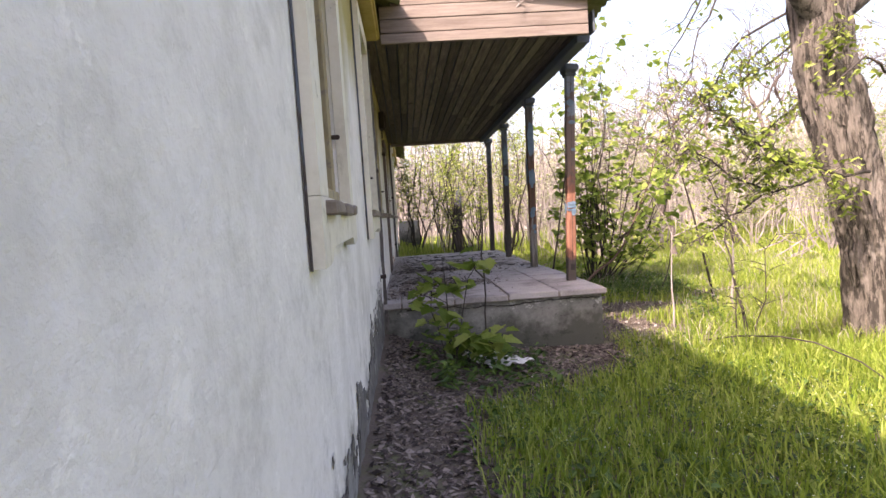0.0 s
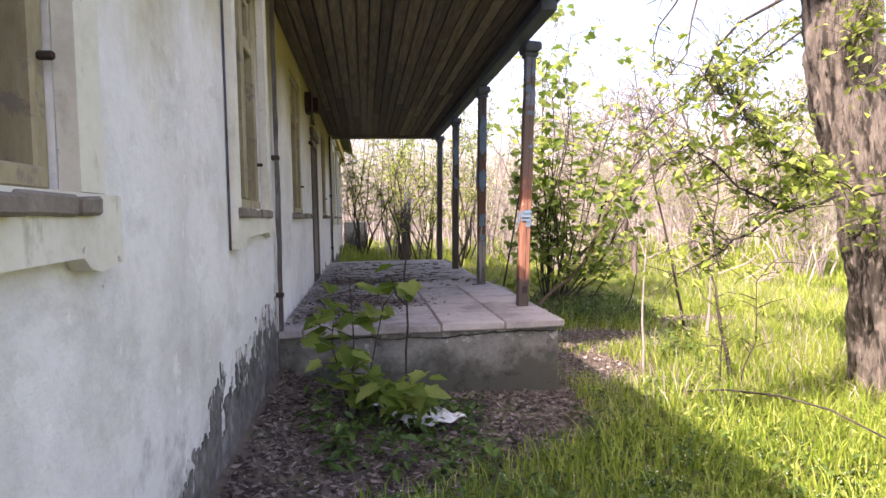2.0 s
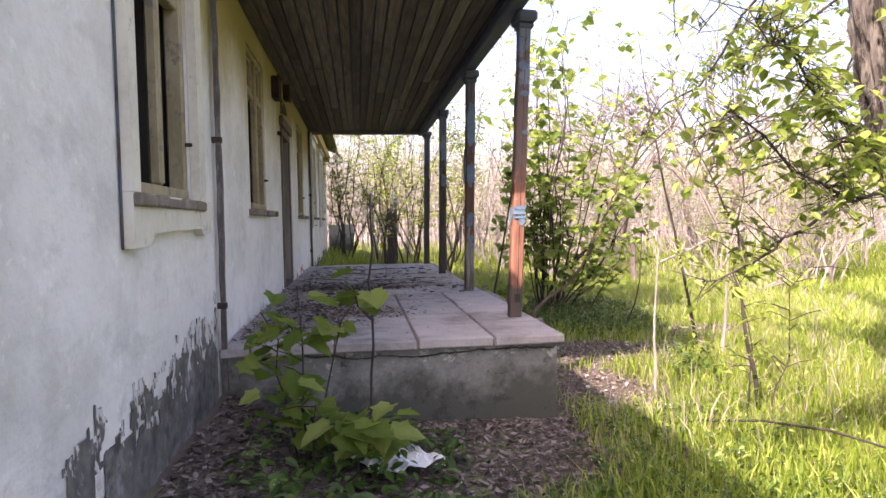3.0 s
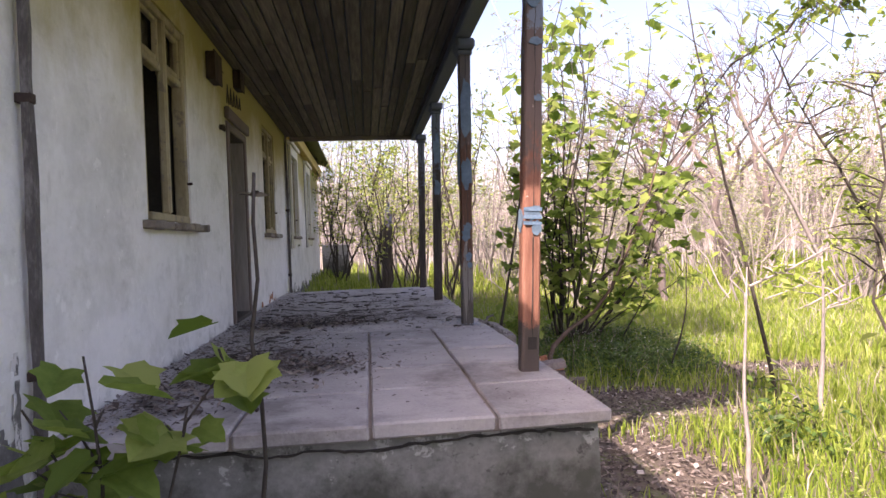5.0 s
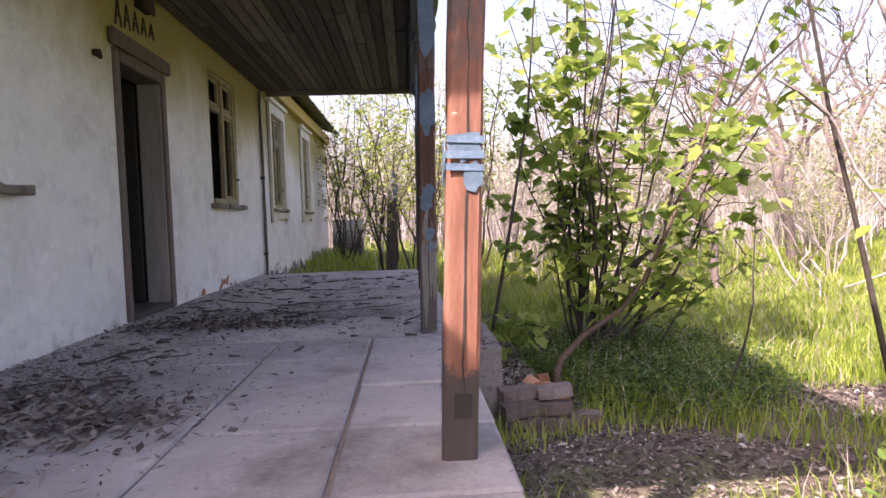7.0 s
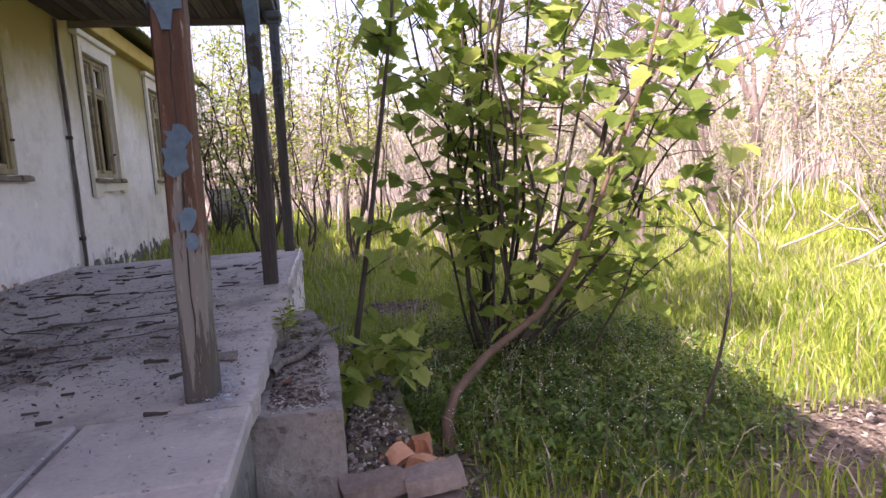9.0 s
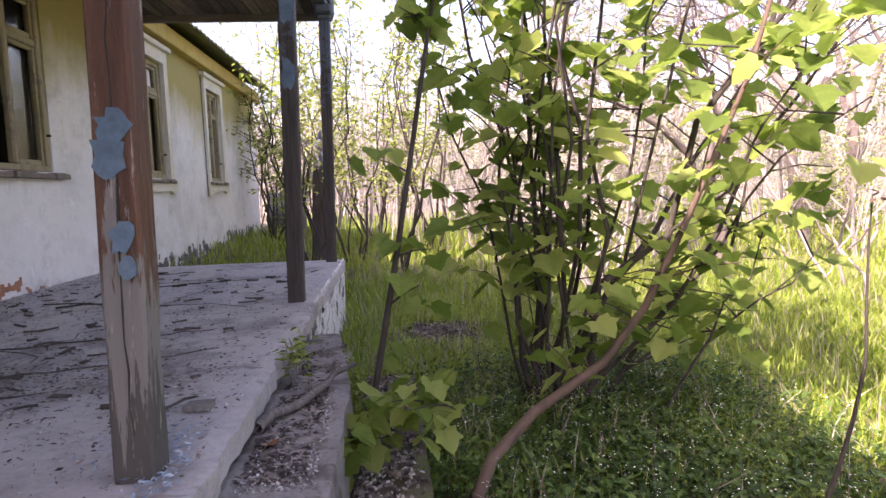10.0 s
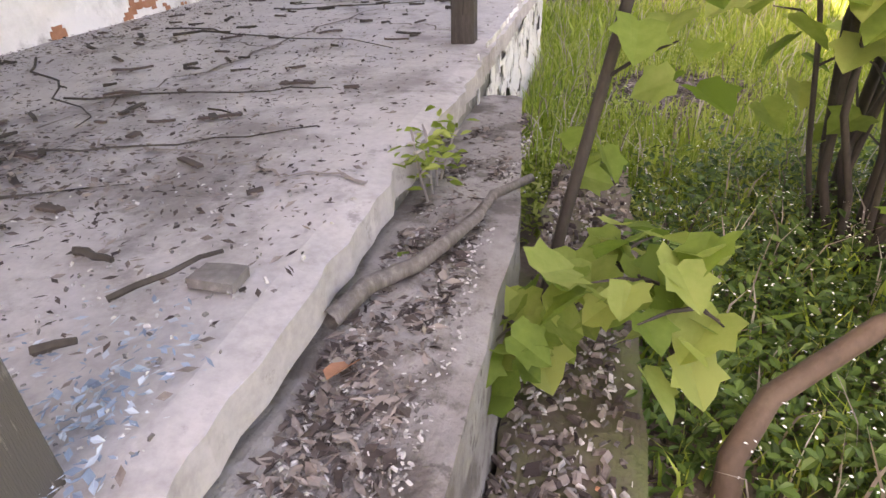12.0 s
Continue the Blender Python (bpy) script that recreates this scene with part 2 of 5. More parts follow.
GREYBARK = mat("grey_brown_twig_bark", [(0.07, 0.055, 0.052), (0.13, 0.105, 0.1), (0.2, 0.165, 0.16)], 5, 50, 0.9, 0.4, (1, 1, 0.4))
# Pale stem colour, greyed towards the haze of the far woods.
PALESTEM = mat("pale_dry_stem_hazed", [(0.15, 0.13, 0.125), (0.25, 0.22, 0.215), (0.36, 0.325, 0.32)], 3, 40, 0.9, 0.3, island=0.7)
BRICK = mat("old_orange_brick", [(0.3, 0.13, 0.075), (0.42, 0.2, 0.12), (0.5, 0.3, 0.2)], 8, 60, 0.95, 0.7, rand=0.3)
GREYBRICK = mat("mortar_crusted_brick", [(0.09, 0.07, 0.065), (0.17, 0.135, 0.125), (0.28, 0.24, 0.225)], 8, 50, 0.95, 0.8, rand=0.3)
WHITE = mat("white_torn_sheet", [(0.55, 0.56, 0.58), (0.74, 0.75, 0.77), (0.82, 0.82, 0.83)], 6, 40, 0.6, 0.4)
BLACK = mat("black_marker_paint", [(0.02, 0.017, 0.015), (0.035, 0.03, 0.028), (0.06, 0.05, 0.045)], 6, 40, 0.8, 0.1)
BLOSSOM = mat("white_blossom", [(0.7, 0.72, 0.68), (0.78, 0.79, 0.76), (0.82, 0.82, 0.8)], 6, 40, 0.7, 0)
GLASS = bpy.data.materials.new("dusty_window_glass")
GLASS.use_nodes = True
_g = GLASS.node_tree.nodes["Principled BSDF"]
_g.inputs["Transmission Weight"].default_value, _g.inputs["Roughness"].default_value, _g.inputs["Base Color"].default_value = 1.0, 0.08, (0.8, 0.83, 0.8, 1)


# ---- mesh helpers ----
def part(name, bm, material, parent=None, label=""):
    me = bpy.data.meshes.new(name)
    bm.to_mesh(me)
    bm.free()
    me.materials.append(material)
    ob = new(name, me)
    ob.parent = parent
    if label:
        ob["label"] = label
    return ob


def data_part(name, verts, faces, material, parent=None, label="", smooth=False):
    me = bpy.data.meshes.new(name)
    me.from_pydata(verts, [], faces)
    me.materials.append(material)
    if smooth:
        me.polygons.foreach_set("use_smooth", [True] * len(me.polygons))
    me.update()
    ob = new(name, me)
    ob.parent = parent
    if label:
        ob["label"] = label
    return ob


def thing(name, label, category, at=(0, 0, 0), group="", kind=""):
    ob = new(name)
    ob.location = at
    return tagged(ob, label, category, group, kind)


def add_box(bm, a, b, bevel=0.004, jitter=0.0, rng=random):
    """A bevelled box from corner a to corner b, in bm."""
    r = bmesh.ops.create_cube(bm, size=1)
    vs = r["verts"]
    for v in vs:
        v.co = Vector([a[i] + (b[i] - a[i]) * (v.co[i] + 0.5) for i in range(3)])
        if jitter:
            v.co += Vector([rng.uniform(-jitter, jitter) for _ in range(3)])
    if bevel:
        es = list({e for v in vs for e in v.link_edges})
        bmesh.ops.bevel(bm, geom=es, offset=bevel, segments=1, affect="EDGES")
    return bm


def box(a, b, bevel=0.004, jitter=0.0):
    return add_box(bmesh.new(), a, b, bevel, jitter)


def rough_block(size, seed, amount=0.012, cuts=3):
    """A worn block about its base centre, with chipped, uneven faces."""
    bm = bmesh.new()
    bmesh.ops.create_cube(bm, size=1)
    bmesh.ops.subdivide_edges(bm, edges=bm.edges[:], cuts=cuts, use_grid_fill=True)
    for v in bm.verts:
        v.co = Vector((v.co.x * size[0], v.co.y * size[1], (v.co.z + 0.5) * size[2]))
        k = v.co * 9 + Vector((seed * 7.1, seed * 3.3, seed))
        v.co += noise.noise_vector(k) * amount
    return bm


def gz(x, y):
    """Height of the ground: banked up against the house wall, nearly level beyond."""
    d = max(0.0, x)
    near = 0.09 + 0.33 * math.exp(-d / 0.75)
    if x > 3:
        near += 0.03 * noise.noise(Vector((x * 0.3, y * 0.3, 0)))
    if y > 13:
        near += min(0.25, 0.05 * (y - 13))
    return near + 0.012 * noise.noise(Vector((x * 1.7, y * 1.7, 3)))


def tube(V, F, pts, radii, n=6):
    """A tapered tube along pts, added to the lists V and F."""
    pts = [Vector(p) for p in pts]
    start = len(V)
    up = Vector((0.31, 0.93, 0.2))
    for i, p in enumerate(pts):
        d = (pts[min(i + 1, len(pts) - 1)] - pts[max(i - 1, 0)]).normalized()
        s = d.cross(up).normalized()
        t = s.cross(d)
        for k in range(n):
            a = 2 * math.pi * k / n
            V.append(tuple(p + (s * math.cos(a) + t * math.sin(a)) * radii[i]))
    for i in range(len(pts) - 1):
        for k in range(n):
            a, b = start + i * n + k, start + i * n + (k + 1) % n
            F.append((a, b, b + n, a + n))
    F.append(tuple(range(start + (len(pts) - 1) * n, start + len(pts) * n)))


def bend(rng, a, b, steps=6, wander=0.06):
    """Points from a to b with a natural wander."""
    a, b = Vector(a), Vector(b)
    size = (b - a).length * wander
    off = Vector((0, 0, 0))
    pts = [a]
    for i in range(1, steps + 1):
        off += Vector([rng.gauss(0, size / 2) for _ in range(3)])
        pts.append(a.lerp(b, i / steps) + off * (1 if i < steps else 0.6))
    return pts


def taper(r0, r1, n):
    return [r0 + (r1 - r0) * i / (n - 1) for i in range(n)]


LOBES = [(0, 0), (0.18, -0.1), (0.48, 0.02), (0.43, 0.24), (0.58, 0.54), (0.38, 0.57), (0.26, 0.78), (0, 1.0), (-0.26, 0.78), (-0.38, 0.57), (-0.58, 0.54), (-0.43, 0.24), (-0.48, 0.02), (-0.18, -0.1)]
OVAL = [(0, 0), (0.2, 0.25), (0.24, 0.55), (0, 1.0), (-0.24, 0.55), (-0.2, 0.25)]
SMALL = [(0, 0), (0.26, 0.5), (0, 1.0), (-0.26, 0.5)]


def leaf(V, F, rng, at, size, shape, droop=0.5, out=None):
    """One leaf, folded along its midrib and hanging, added to V and F."""
    a = rng.uniform(0, 2 * math.pi)
    d = Vector((math.cos(a), math.sin(a), rng.uniform(-droop - 0.3, 0.35 - droop)))
    if out is not None:
        d = (d + out).normalized()
    d.normalize()
    side = d.cross(Vector((rng.gauss(0, 0.35), rng.gauss(0, 0.35), 1))).normalized()
    nrm = side.cross(d)
    at = Vector(at)
    start = len(V)
    for u, w in shape:
        V.append(tuple(at + (side * u + d * w + nrm * (abs(u) * 0.28 - w * w * 0.16)) * size))
    k = len(shape)
    half = k // 2
    F.append(tuple(start + i for i in range(0, half + 1)))
    F.append(tuple([start + i for i in range(half, k)] + [start]))


# ---- ground ----
def ground_sheet():
    def axis(lo, hi, near_lo, near_hi, step):
        mid = list(np.arange(near_lo, near_hi, step))
        left, right = [], []
        v, s = near_lo, step
        while v > lo:
            s *= 1.5
            v -= s
            left.append(v)
        v, s = mid[-1], step
        while v < hi:
            s *= 1.5
            v += s
            right.append(v)
        return left[::-1] + mid + right
    xs, ys = axis(-400, 400, -1, 7, 0.12), axis(-300, 900, -3, 16, 0.14)
    V = [(x, y, gz(x, y)) for y in ys for x in xs]
    w = len(xs)
    F = [(j * w + i, j * w + i + 1, (j + 1) * w + i + 1, (j + 1) * w + i) for j in range(len(ys) - 1) for i in range(w - 1)]
    return tagged(data_part("ground", V, F, SOIL, smooth=True), "dark leaf-strewn soil with patches of grass", "ground", kind="structure")


ground_sheet()

# ---- house ----
WINDOWS = {"window_1": (0.7, 1.53), "window_2": (3.46, 4.42), "window_3": (6.4, 7.36), "window_4": (10.85, 11.86), "window_5": (13.68, 14.58), "window_6": (16.42, 17.22)}
WZ0, WZ1 = 1.7, 3.17
DOOR = (8.68, 9.62, 0.74, 2.78)
THICK = 0.42
END = 20.1


def pierced_wall(name, y0, y1, z0, z1, holes, x, thick, material):
    ys = sorted({y0, y1, *[h[0] for h in holes], *[h[1] for h in holes]})
    zs = sorted({z0, z1, *[h[2] for h in holes], *[h[3] for h in holes]})
    bm = bmesh.new()
    grid = {(i, j): bm.verts.new((x, yy, zz)) for i, yy in enumerate(ys) for j, zz in enumerate(zs)}
    faces = []
    for i in range(len(ys) - 1):
        for j in range(len(zs) - 1):
            cy, cz = (ys[i] + ys[i + 1]) / 2, (zs[j] + zs[j + 1]) / 2
            if not any(h[0] < cy < h[1] and h[2] < cz < h[3] for h in holes):
                faces.append(bm.faces.new((grid[i, j], grid[i + 1, j], grid[i + 1, j + 1], grid[i, j + 1])))
    r = bmesh.ops.extrude_face_region(bm, geom=faces)
    for g in r["geom"]:
        if isinstance(g, bmesh.types.BMVert):
            g.co.x -= thick
    bmesh.ops.recalc_face_normals(bm, faces=bm.faces[:])
    bmesh.ops.delete(bm, geom=[v for v in bm.verts if not v.link_faces], context="VERTS")
    return part(name, bm, material)


holes = [(a, b, WZ0, WZ1) for a, b in WINDOWS.values()] + [DOOR]
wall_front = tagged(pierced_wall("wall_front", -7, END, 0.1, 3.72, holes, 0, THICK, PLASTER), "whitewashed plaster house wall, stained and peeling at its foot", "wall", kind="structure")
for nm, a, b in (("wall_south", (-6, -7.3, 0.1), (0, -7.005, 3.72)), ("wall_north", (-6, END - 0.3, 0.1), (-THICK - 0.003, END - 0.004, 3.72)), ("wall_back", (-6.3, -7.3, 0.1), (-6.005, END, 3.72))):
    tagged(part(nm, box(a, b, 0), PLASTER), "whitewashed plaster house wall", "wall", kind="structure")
# Rooms behind the openings, coloured near-black to hold their shade.
tagged(part("floor", box((-6, -7, 0.45), (-THICK, END - 0.31, 0.73), 0), INSIDE), "floor inside the house, near-black for indoor shade", "floor", kind="structure")
tagged(part("ceiling", box((-6, -7, 3.45), (-THICK - 0.003, END - 0.31, 3.6), 0), INSIDE), "ceiling inside the house, near-black for indoor shade", "ceiling", kind="structure")
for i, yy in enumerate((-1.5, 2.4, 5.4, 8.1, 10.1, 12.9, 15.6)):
    tagged(part("wall_inner_%d" % (i + 1), box((-6, yy, 0.732), (-THICK - 0.006, yy + 0.14, 3.448), 0), INSIDE), "partition wall inside the house, near-black for indoor shade", "wall", kind="structure")


def peeled_base(y_from, length, z_from, edge, rise, material, label):
    """Where the plaster has fallen from the foot of the wall: a ragged crust of bare render."""
    V, F, seen = [], [], {}
    s = 0.022
    for j in range(int(length / s)):
        for i in range(int(1.0 / s)):
            y, z = y_from + j * s, z_from + i * s
            top = edge + rise * max(0, y - 1.6)
            k = noise.noise(Vector((0, y * 2.2, z * 2.2))) * 0.26 + noise.noise(Vector((3, y * 7, z * 7))) * 0.16 + noise.noise(Vector((3, y * 19, z * 19))) * 0.07
            if z > top + k or (z > top - 0.25 and noise.noise(Vector((7, y * 9, z * 5))) > 0.28):
                continue
            q = []
            for a, b in ((j, i), (j + 1, i), (j + 1, i + 1), (j, i + 1)):
                if (a, b) not in seen:
                    p = Vector((0, y_from + a * s, z_from + b * s))
                    n3 = noise.noise_vector(p * 30) * 0.008
                    seen[a, b] = len(V)
                    V.append((0.0045 + 0.012 * abs(noise.noise(p * 9)), p.y + n3.y, p.z + n3.z))
                q.append(seen[a, b])
            F.append(tuple(q))
    ob = data_part("trim_peeled_base", V, F, material)
    ob.modifiers.new("thickness", "SOLIDIFY").thickness = 0.004
    tagged(ob, label, "wall", kind="structure")


peeled_base(0.62, 4.3, 0.25, 0.62, 0.13, RENDER, "dark bare render where plaster has fallen away")
peeled_base(9.7, 3.2, 0.74, 0.72, 0.0, BRICK, "orange brick showing where plaster has fallen away")
peeled_base(13.3, 6.6, 0.3, 0.72, 0.0, RENDER, "mouldy dark foot of the house wall")


def surround(name, y0, y1, hood):
    """Raised plaster band round a window with a notched apron under its sill."""
    o0, o1, zb, zt = y0 - (0.2 if y0 < 1 else 0.1), y1 + 0.24, 1.47, 3.33
    bm = bmesh.new()
    # four strips about the opening
    strips = [[(o0, zb), (o0 + 0.14, zb + 0.004), (o0 + 0.2, zb + 0.014), (o0 + 0.25, zb + 0.055), (o0 + 0.4, zb + 0.06), (o1 - 0.24, zb + 0.07), (o1 - 0.2, zb + 0.04), (o1 - 0.15, zb + 0.03), (o1, zb + 0.045), (o1, WZ0 - 0.002), (o0, WZ0 - 0.002)],
              [(o0, WZ0), (y0 - 0.004, WZ0), (y0 - 0.004, zt), (o0, zt)], [(y1 + 0.004, WZ0), (y1 + 0.14, WZ0), (y1 + 0.14, zt), (y1 + 0.004, zt)],
              [(y0 - 0.002, WZ1 + 0.002), (y1 + 0.002, WZ1 + 0.002), (y1 + 0.002, zt), (y0 - 0.002, zt)]]
    for s in strips:
        f = bm.faces.new([bm.verts.new((0.003, a, b)) for a, b in s])
        r = bmesh.ops.extrude_face_region(bm, geom=[f])
        for g in r["geom"]:
            if isinstance(g, bmesh.types.BMVert):
                g.co.x += 0.05
    bmesh.ops.recalc_face_normals(bm, faces=bm.faces[:])
    # Thin dark strip down the outer edge of the band.
    part_edge = box((0.0035, o0 - 0.008, zb - 0.005), (0.013, o0 - 0.002, zt), 0.002, 0.002)
    tagged(part("trim_edge", part_edge, WOOD_DARK), "thin dark strip along the edge of the window band", "trim", kind="structure")
    if hood:
        add_box(bm, (0.003, y0 - 0.2, zt + 0.003), (0.1, y1 + 0.2, zt + 0.07), 0.01)
    tagged(part(name, bm, BAND), "raised cream plaster band around a window opening", "trim", kind="structure")


def casement(name, y0, y1, label, tops, mids, laths=False):
    """A wooden window: outer frame, mullion, transom, sashes left standing, sill."""
    w = thing(name, label, "window", (0, y0, WZ0), kind="structure")
    wd, hh, f = y1 - y0, WZ1 - WZ0, 0.06
    x0, x1 = -0.1, -0.012
    fr = bmesh.new()
    add_box(fr, (x0, 0.002, 0.002), (x1, f, hh - 0.002), 0.008)
    add_box(fr, (x0, wd - f, 0.002), (x1, wd - 0.002, hh - 0.002), 0.008)
    add_box(fr, (x0, f + 0.001, hh - f), (x1, wd - f - 0.001, hh - 0.002), 0.006)
    add_box(fr, (x0, f + 0.001, 0.002), (x1 + 0.02, wd - f - 0.001, f * 0.9), 0.006)
    part("window_frame", fr, CREAM, w)
    part("mullion", box((x0 + 0.04, wd / 2 - 0.03, f), (x1 + 0.012, wd / 2 + 0.03, hh - f - 0.001), 0.012), CREAM, w)
    zt = hh * 0.71
    for k, (a, b) in enumerate(((f, wd / 2 - 0.042), (wd / 2 + 0.042, wd - f))):
        part("transom", box((x0 + 0.01, a + 0.002, zt), (x1 - 0.01, b - 0.002, zt + 0.055), 0.008), CREAM, w)
        sash = bmesh.new()
        for aa, bb in (((f * 0.92, zt - 0.002),) if mids[k] else ()) + ((zt + 0.057, hh - f - 0.002),):
            add_box(sash, (x0 + 0.03, a + 0.003, aa), (x1 - 0.02, a + 0.032, bb), 0.006)
            add_box(sash, (x0 + 0.03, b - 0.032, aa), (x1 - 0.02, b - 0.003, bb), 0.006)
            add_box(sash, (x0 + 0.032, a + 0.044, aa), (x1 - 0.022, b - 0.044, aa + 0.045), 0.006)
            add_box(sash, (x0 + 0.032, a + 0.044, bb - 0.035), (x1 - 0.022, b - 0.044, bb), 0.006)
        part("sash", sash, CREAM, w)
        for keep, lo, hi in ((tops[k], zt + 0.1, hh - f - 0.037), (mids[k], f + 0.05, zt - 0.04)):
            if keep:
                part("pane", box((-0.087, a + 0.045, lo), (-0.083, b - 0.045, hi), 0), GLASS if keep == 1 else WHITE, w, "dusty pane of glass" if keep == 1 else "pale sheet nailed in place of glass")
    # boards that line the reveal, near-black for the shade behind the frame
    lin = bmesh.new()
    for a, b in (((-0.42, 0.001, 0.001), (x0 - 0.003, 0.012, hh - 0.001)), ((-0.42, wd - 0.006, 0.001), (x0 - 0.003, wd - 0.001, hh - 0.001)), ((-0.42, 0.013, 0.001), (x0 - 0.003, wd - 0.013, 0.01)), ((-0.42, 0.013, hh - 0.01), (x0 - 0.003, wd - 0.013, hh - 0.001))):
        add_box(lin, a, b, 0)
    part("reveal_lining", lin, INSIDE, w, "reveal boards darkened for the shade behind the frame")
    # rough laths left in the far reveal
    if laths:
        lath, lrng, z = bmesh.new(), random.Random(int(y0 * 7)), 0.02
        while z < hh - 0.08:
            t = lrng.uniform(0.03, 0.06)
            add_box(lath, (-0.3 + lrng.uniform(-0.02, 0.03), wd - 0.04 - lrng.uniform(0, 0.02), z), (x0 - 0.02, wd - 0.008, z + t - 0.009), 0.004, 0.003, lrng)
            z += t
        part("reveal_laths", lath, BROWN, w, "rough dark laths in the reveal")
    # inner frame of bare wood
    inner = bmesh.new()
    for a in (wd * 0.3, wd * 0.72):
        add_box(inner, (-0.36, a, 0.01), (-0.31, a + 0.065, hh - 0.01), 0.006)
    add_box(inner, (-0.37, 0.012, 0.005), (-0.3, wd - 0.012, 0.06), 0.006)
    part("inner_frame", inner, GREYWOOD, w, "bare grey inner window frame")
    part("latch", box((x1 - 0.002, wd - 0.045, 0.3), (x1 + 0.04, wd - 0.03, 0.322), 0.006), RUST, w, "rusty hook")
    return w


def sill(y0, y1, depth, label, z=1.64, th=0.045):
    s = thing("window_sill", label, "sill", (0, y0, z), kind="structure")
    rng = random.Random(int(y0 * 10))
    y, k = 0.0, 0
    while y < y1 - y0 - 0.05:
        w = min(rng.uniform(0.12, 0.3), y1 - y0 - y)
        bm = box((-0.06, y + 0.004, 0), (depth + rng.uniform(-0.02, 0.02), y + w - 0.003, th + rng.uniform(-0.006, 0.01)), 0.008, 0.004)
        part("sill_board", bm, SILL, s)
        y += w
    return s


W = WINDOWS
casement("window_1", *W["window_1"], "cream wooden casement window with its panes gone", (0, 0), (0, 0), True)
casement("window_2", *W["window_2"], "cream wooden window with bare sashes", (1, 0), (0, 0))
casement("window_3", *W["window_3"], "cream wooden window opening onto a dark room", (1, 1), (0, 0))
casement("window_4", *W["window_4"], "cream wooden window with broken lower panes", (1, 1), (0, 1))
casement("window_5", *W["window_5"], "cream window with a pale sheet in its upper part", (2, 2), (1, 1))
casement("window_6", *W["window_6"], "narrow cream window, weathered and dark", (0, 0), (0, 0))
for nm, hood in (("window_1", False), ("window_2", False), ("window_5", True), ("window_6", True)):
    surround("trim_" + nm, *W[nm], hood)
for nm, d in (("window_1", 0.08), ("window_2", 0.08), ("window_3", 0.09), ("window_4", 0.085), ("window_5", 0.09), ("window_6", 0.09)):
    a, b = W[nm]
    sill(a - 0.1, b + (0.14 if d > 0.082 else 0.07), d, "weathered wooden sill with a ragged edge")


def doorway():
    y0, y1, z0, z1 = DOOR
    d = thing("door_1", "brown open doorway with its leaf swung inward", "door", (0, y0, z0), kind="structure")
    w, h = y1 - y0, z1 - z0
    fr = bmesh.new()
    add_box(fr, (-0.2, 0.002, 0.002), (0.022, 0.085, h - 0.002), 0.01)
    add_box(fr, (-0.2, w - 0.085, 0.002), (0.022, w - 0.002, h - 0.002), 0.01)
    add_box(fr, (-0.2, 0.086, h - 0.09), (0.022, w - 0.086, h - 0.002), 0.01)
    part("door_frame", fr, BROWN, d)
    part("threshold", box((-0.38, 0.09, 0.003), (0.03, w - 0.09, 0.05), 0.01), WOOD_DARK, d)
    # Leaf and inner lining carry the indoor shade in their near-black colour.
    lf = part("door_leaf", box((-1.0, w - 0.14, 0.06), (-0.21, w - 0.1, h - 0.1), 0.006), INSIDE, d, "boarded door leaf standing open, near-black for indoor shade")
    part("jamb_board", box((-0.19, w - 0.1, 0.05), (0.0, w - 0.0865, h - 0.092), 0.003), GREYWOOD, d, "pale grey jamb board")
    part("inner_lining", box((-0.42, w - 0.05, 0.05), (-0.205, w - 0.003, h - 0.01), 0.003), INSIDE, d, "inner lining, near-black for indoor shade")
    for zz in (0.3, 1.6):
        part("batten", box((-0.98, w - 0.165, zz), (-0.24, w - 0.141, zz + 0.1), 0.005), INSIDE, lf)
    part("door_head", box((0.003, -0.06, h + 0.004), (0.05, w + 0.06, h + 0.13), 0.012, 0.004), BROWN, d)


doorway()

# painted marks over the door, too rough to read
marks = thing("painted_marks", "rough dark painted letters above the doorway", "marking", (0, 0, 0))
for k in range(5):
    bm = bmesh.new()
    y = 8.76 + k * 0.15
    hgt = 0.2 - 0.018 * k
    zb = 2.965 + 0.018 * k
    for a, b in (((y, zb), (y + 0.045, zb + hgt)), ((y + 0.095, zb), (y + 0.05, zb + hgt)), ((y + 0.02, zb + hgt * 0.4), (y + 0.08, zb + hgt * 0.4))):
        dirv = Vector((0, b[0] - a[0], b[1] - a[1])).normalized()
        s = Vector((0, -dirv.z, dirv.y)) * 0.011
        A, B = Vector((0.004, *a)), Vector((0.004, *b))
        f = bm.faces.new([bm.verts.new(q) for q in (A - s, A + s, B + s, B - s)])
        r = bmesh.ops.extrude_face_region(bm, geom=[f])
        for g in r["geom"]:
            if isinstance(g, bmesh.types.BMVert):
                g.co.x += 0.004
    part("letter", bm, BLACK, marks)

for y, z, s, lab in ((7.98, 3.0, 0.25, "dark square vent box high on the wall"), (9.1, 3.2, 0.2, "small dark junction box under the porch ceiling")):
    v = thing("vent_box", lab, "vent", (0, y, z))
    part("body", box((0.002, 0, 0), (0.07, s, s), 0.008), RUST, v)
    part("rim", box((0.071, -0.012, -0.012), (0.085, s + 0.012, s + 0.012), 0.004), RUST, v)
    V, F = [], []
    tube(V, F, [(0.06, s, s * 0.6), (0.08, s + 0.05, s * 0.58), (0.07, s + 0.12, s * 0.6)], [0.005] * 3, 5)
    data_part("wire", V, F, RUST, v)
V, F = [], []
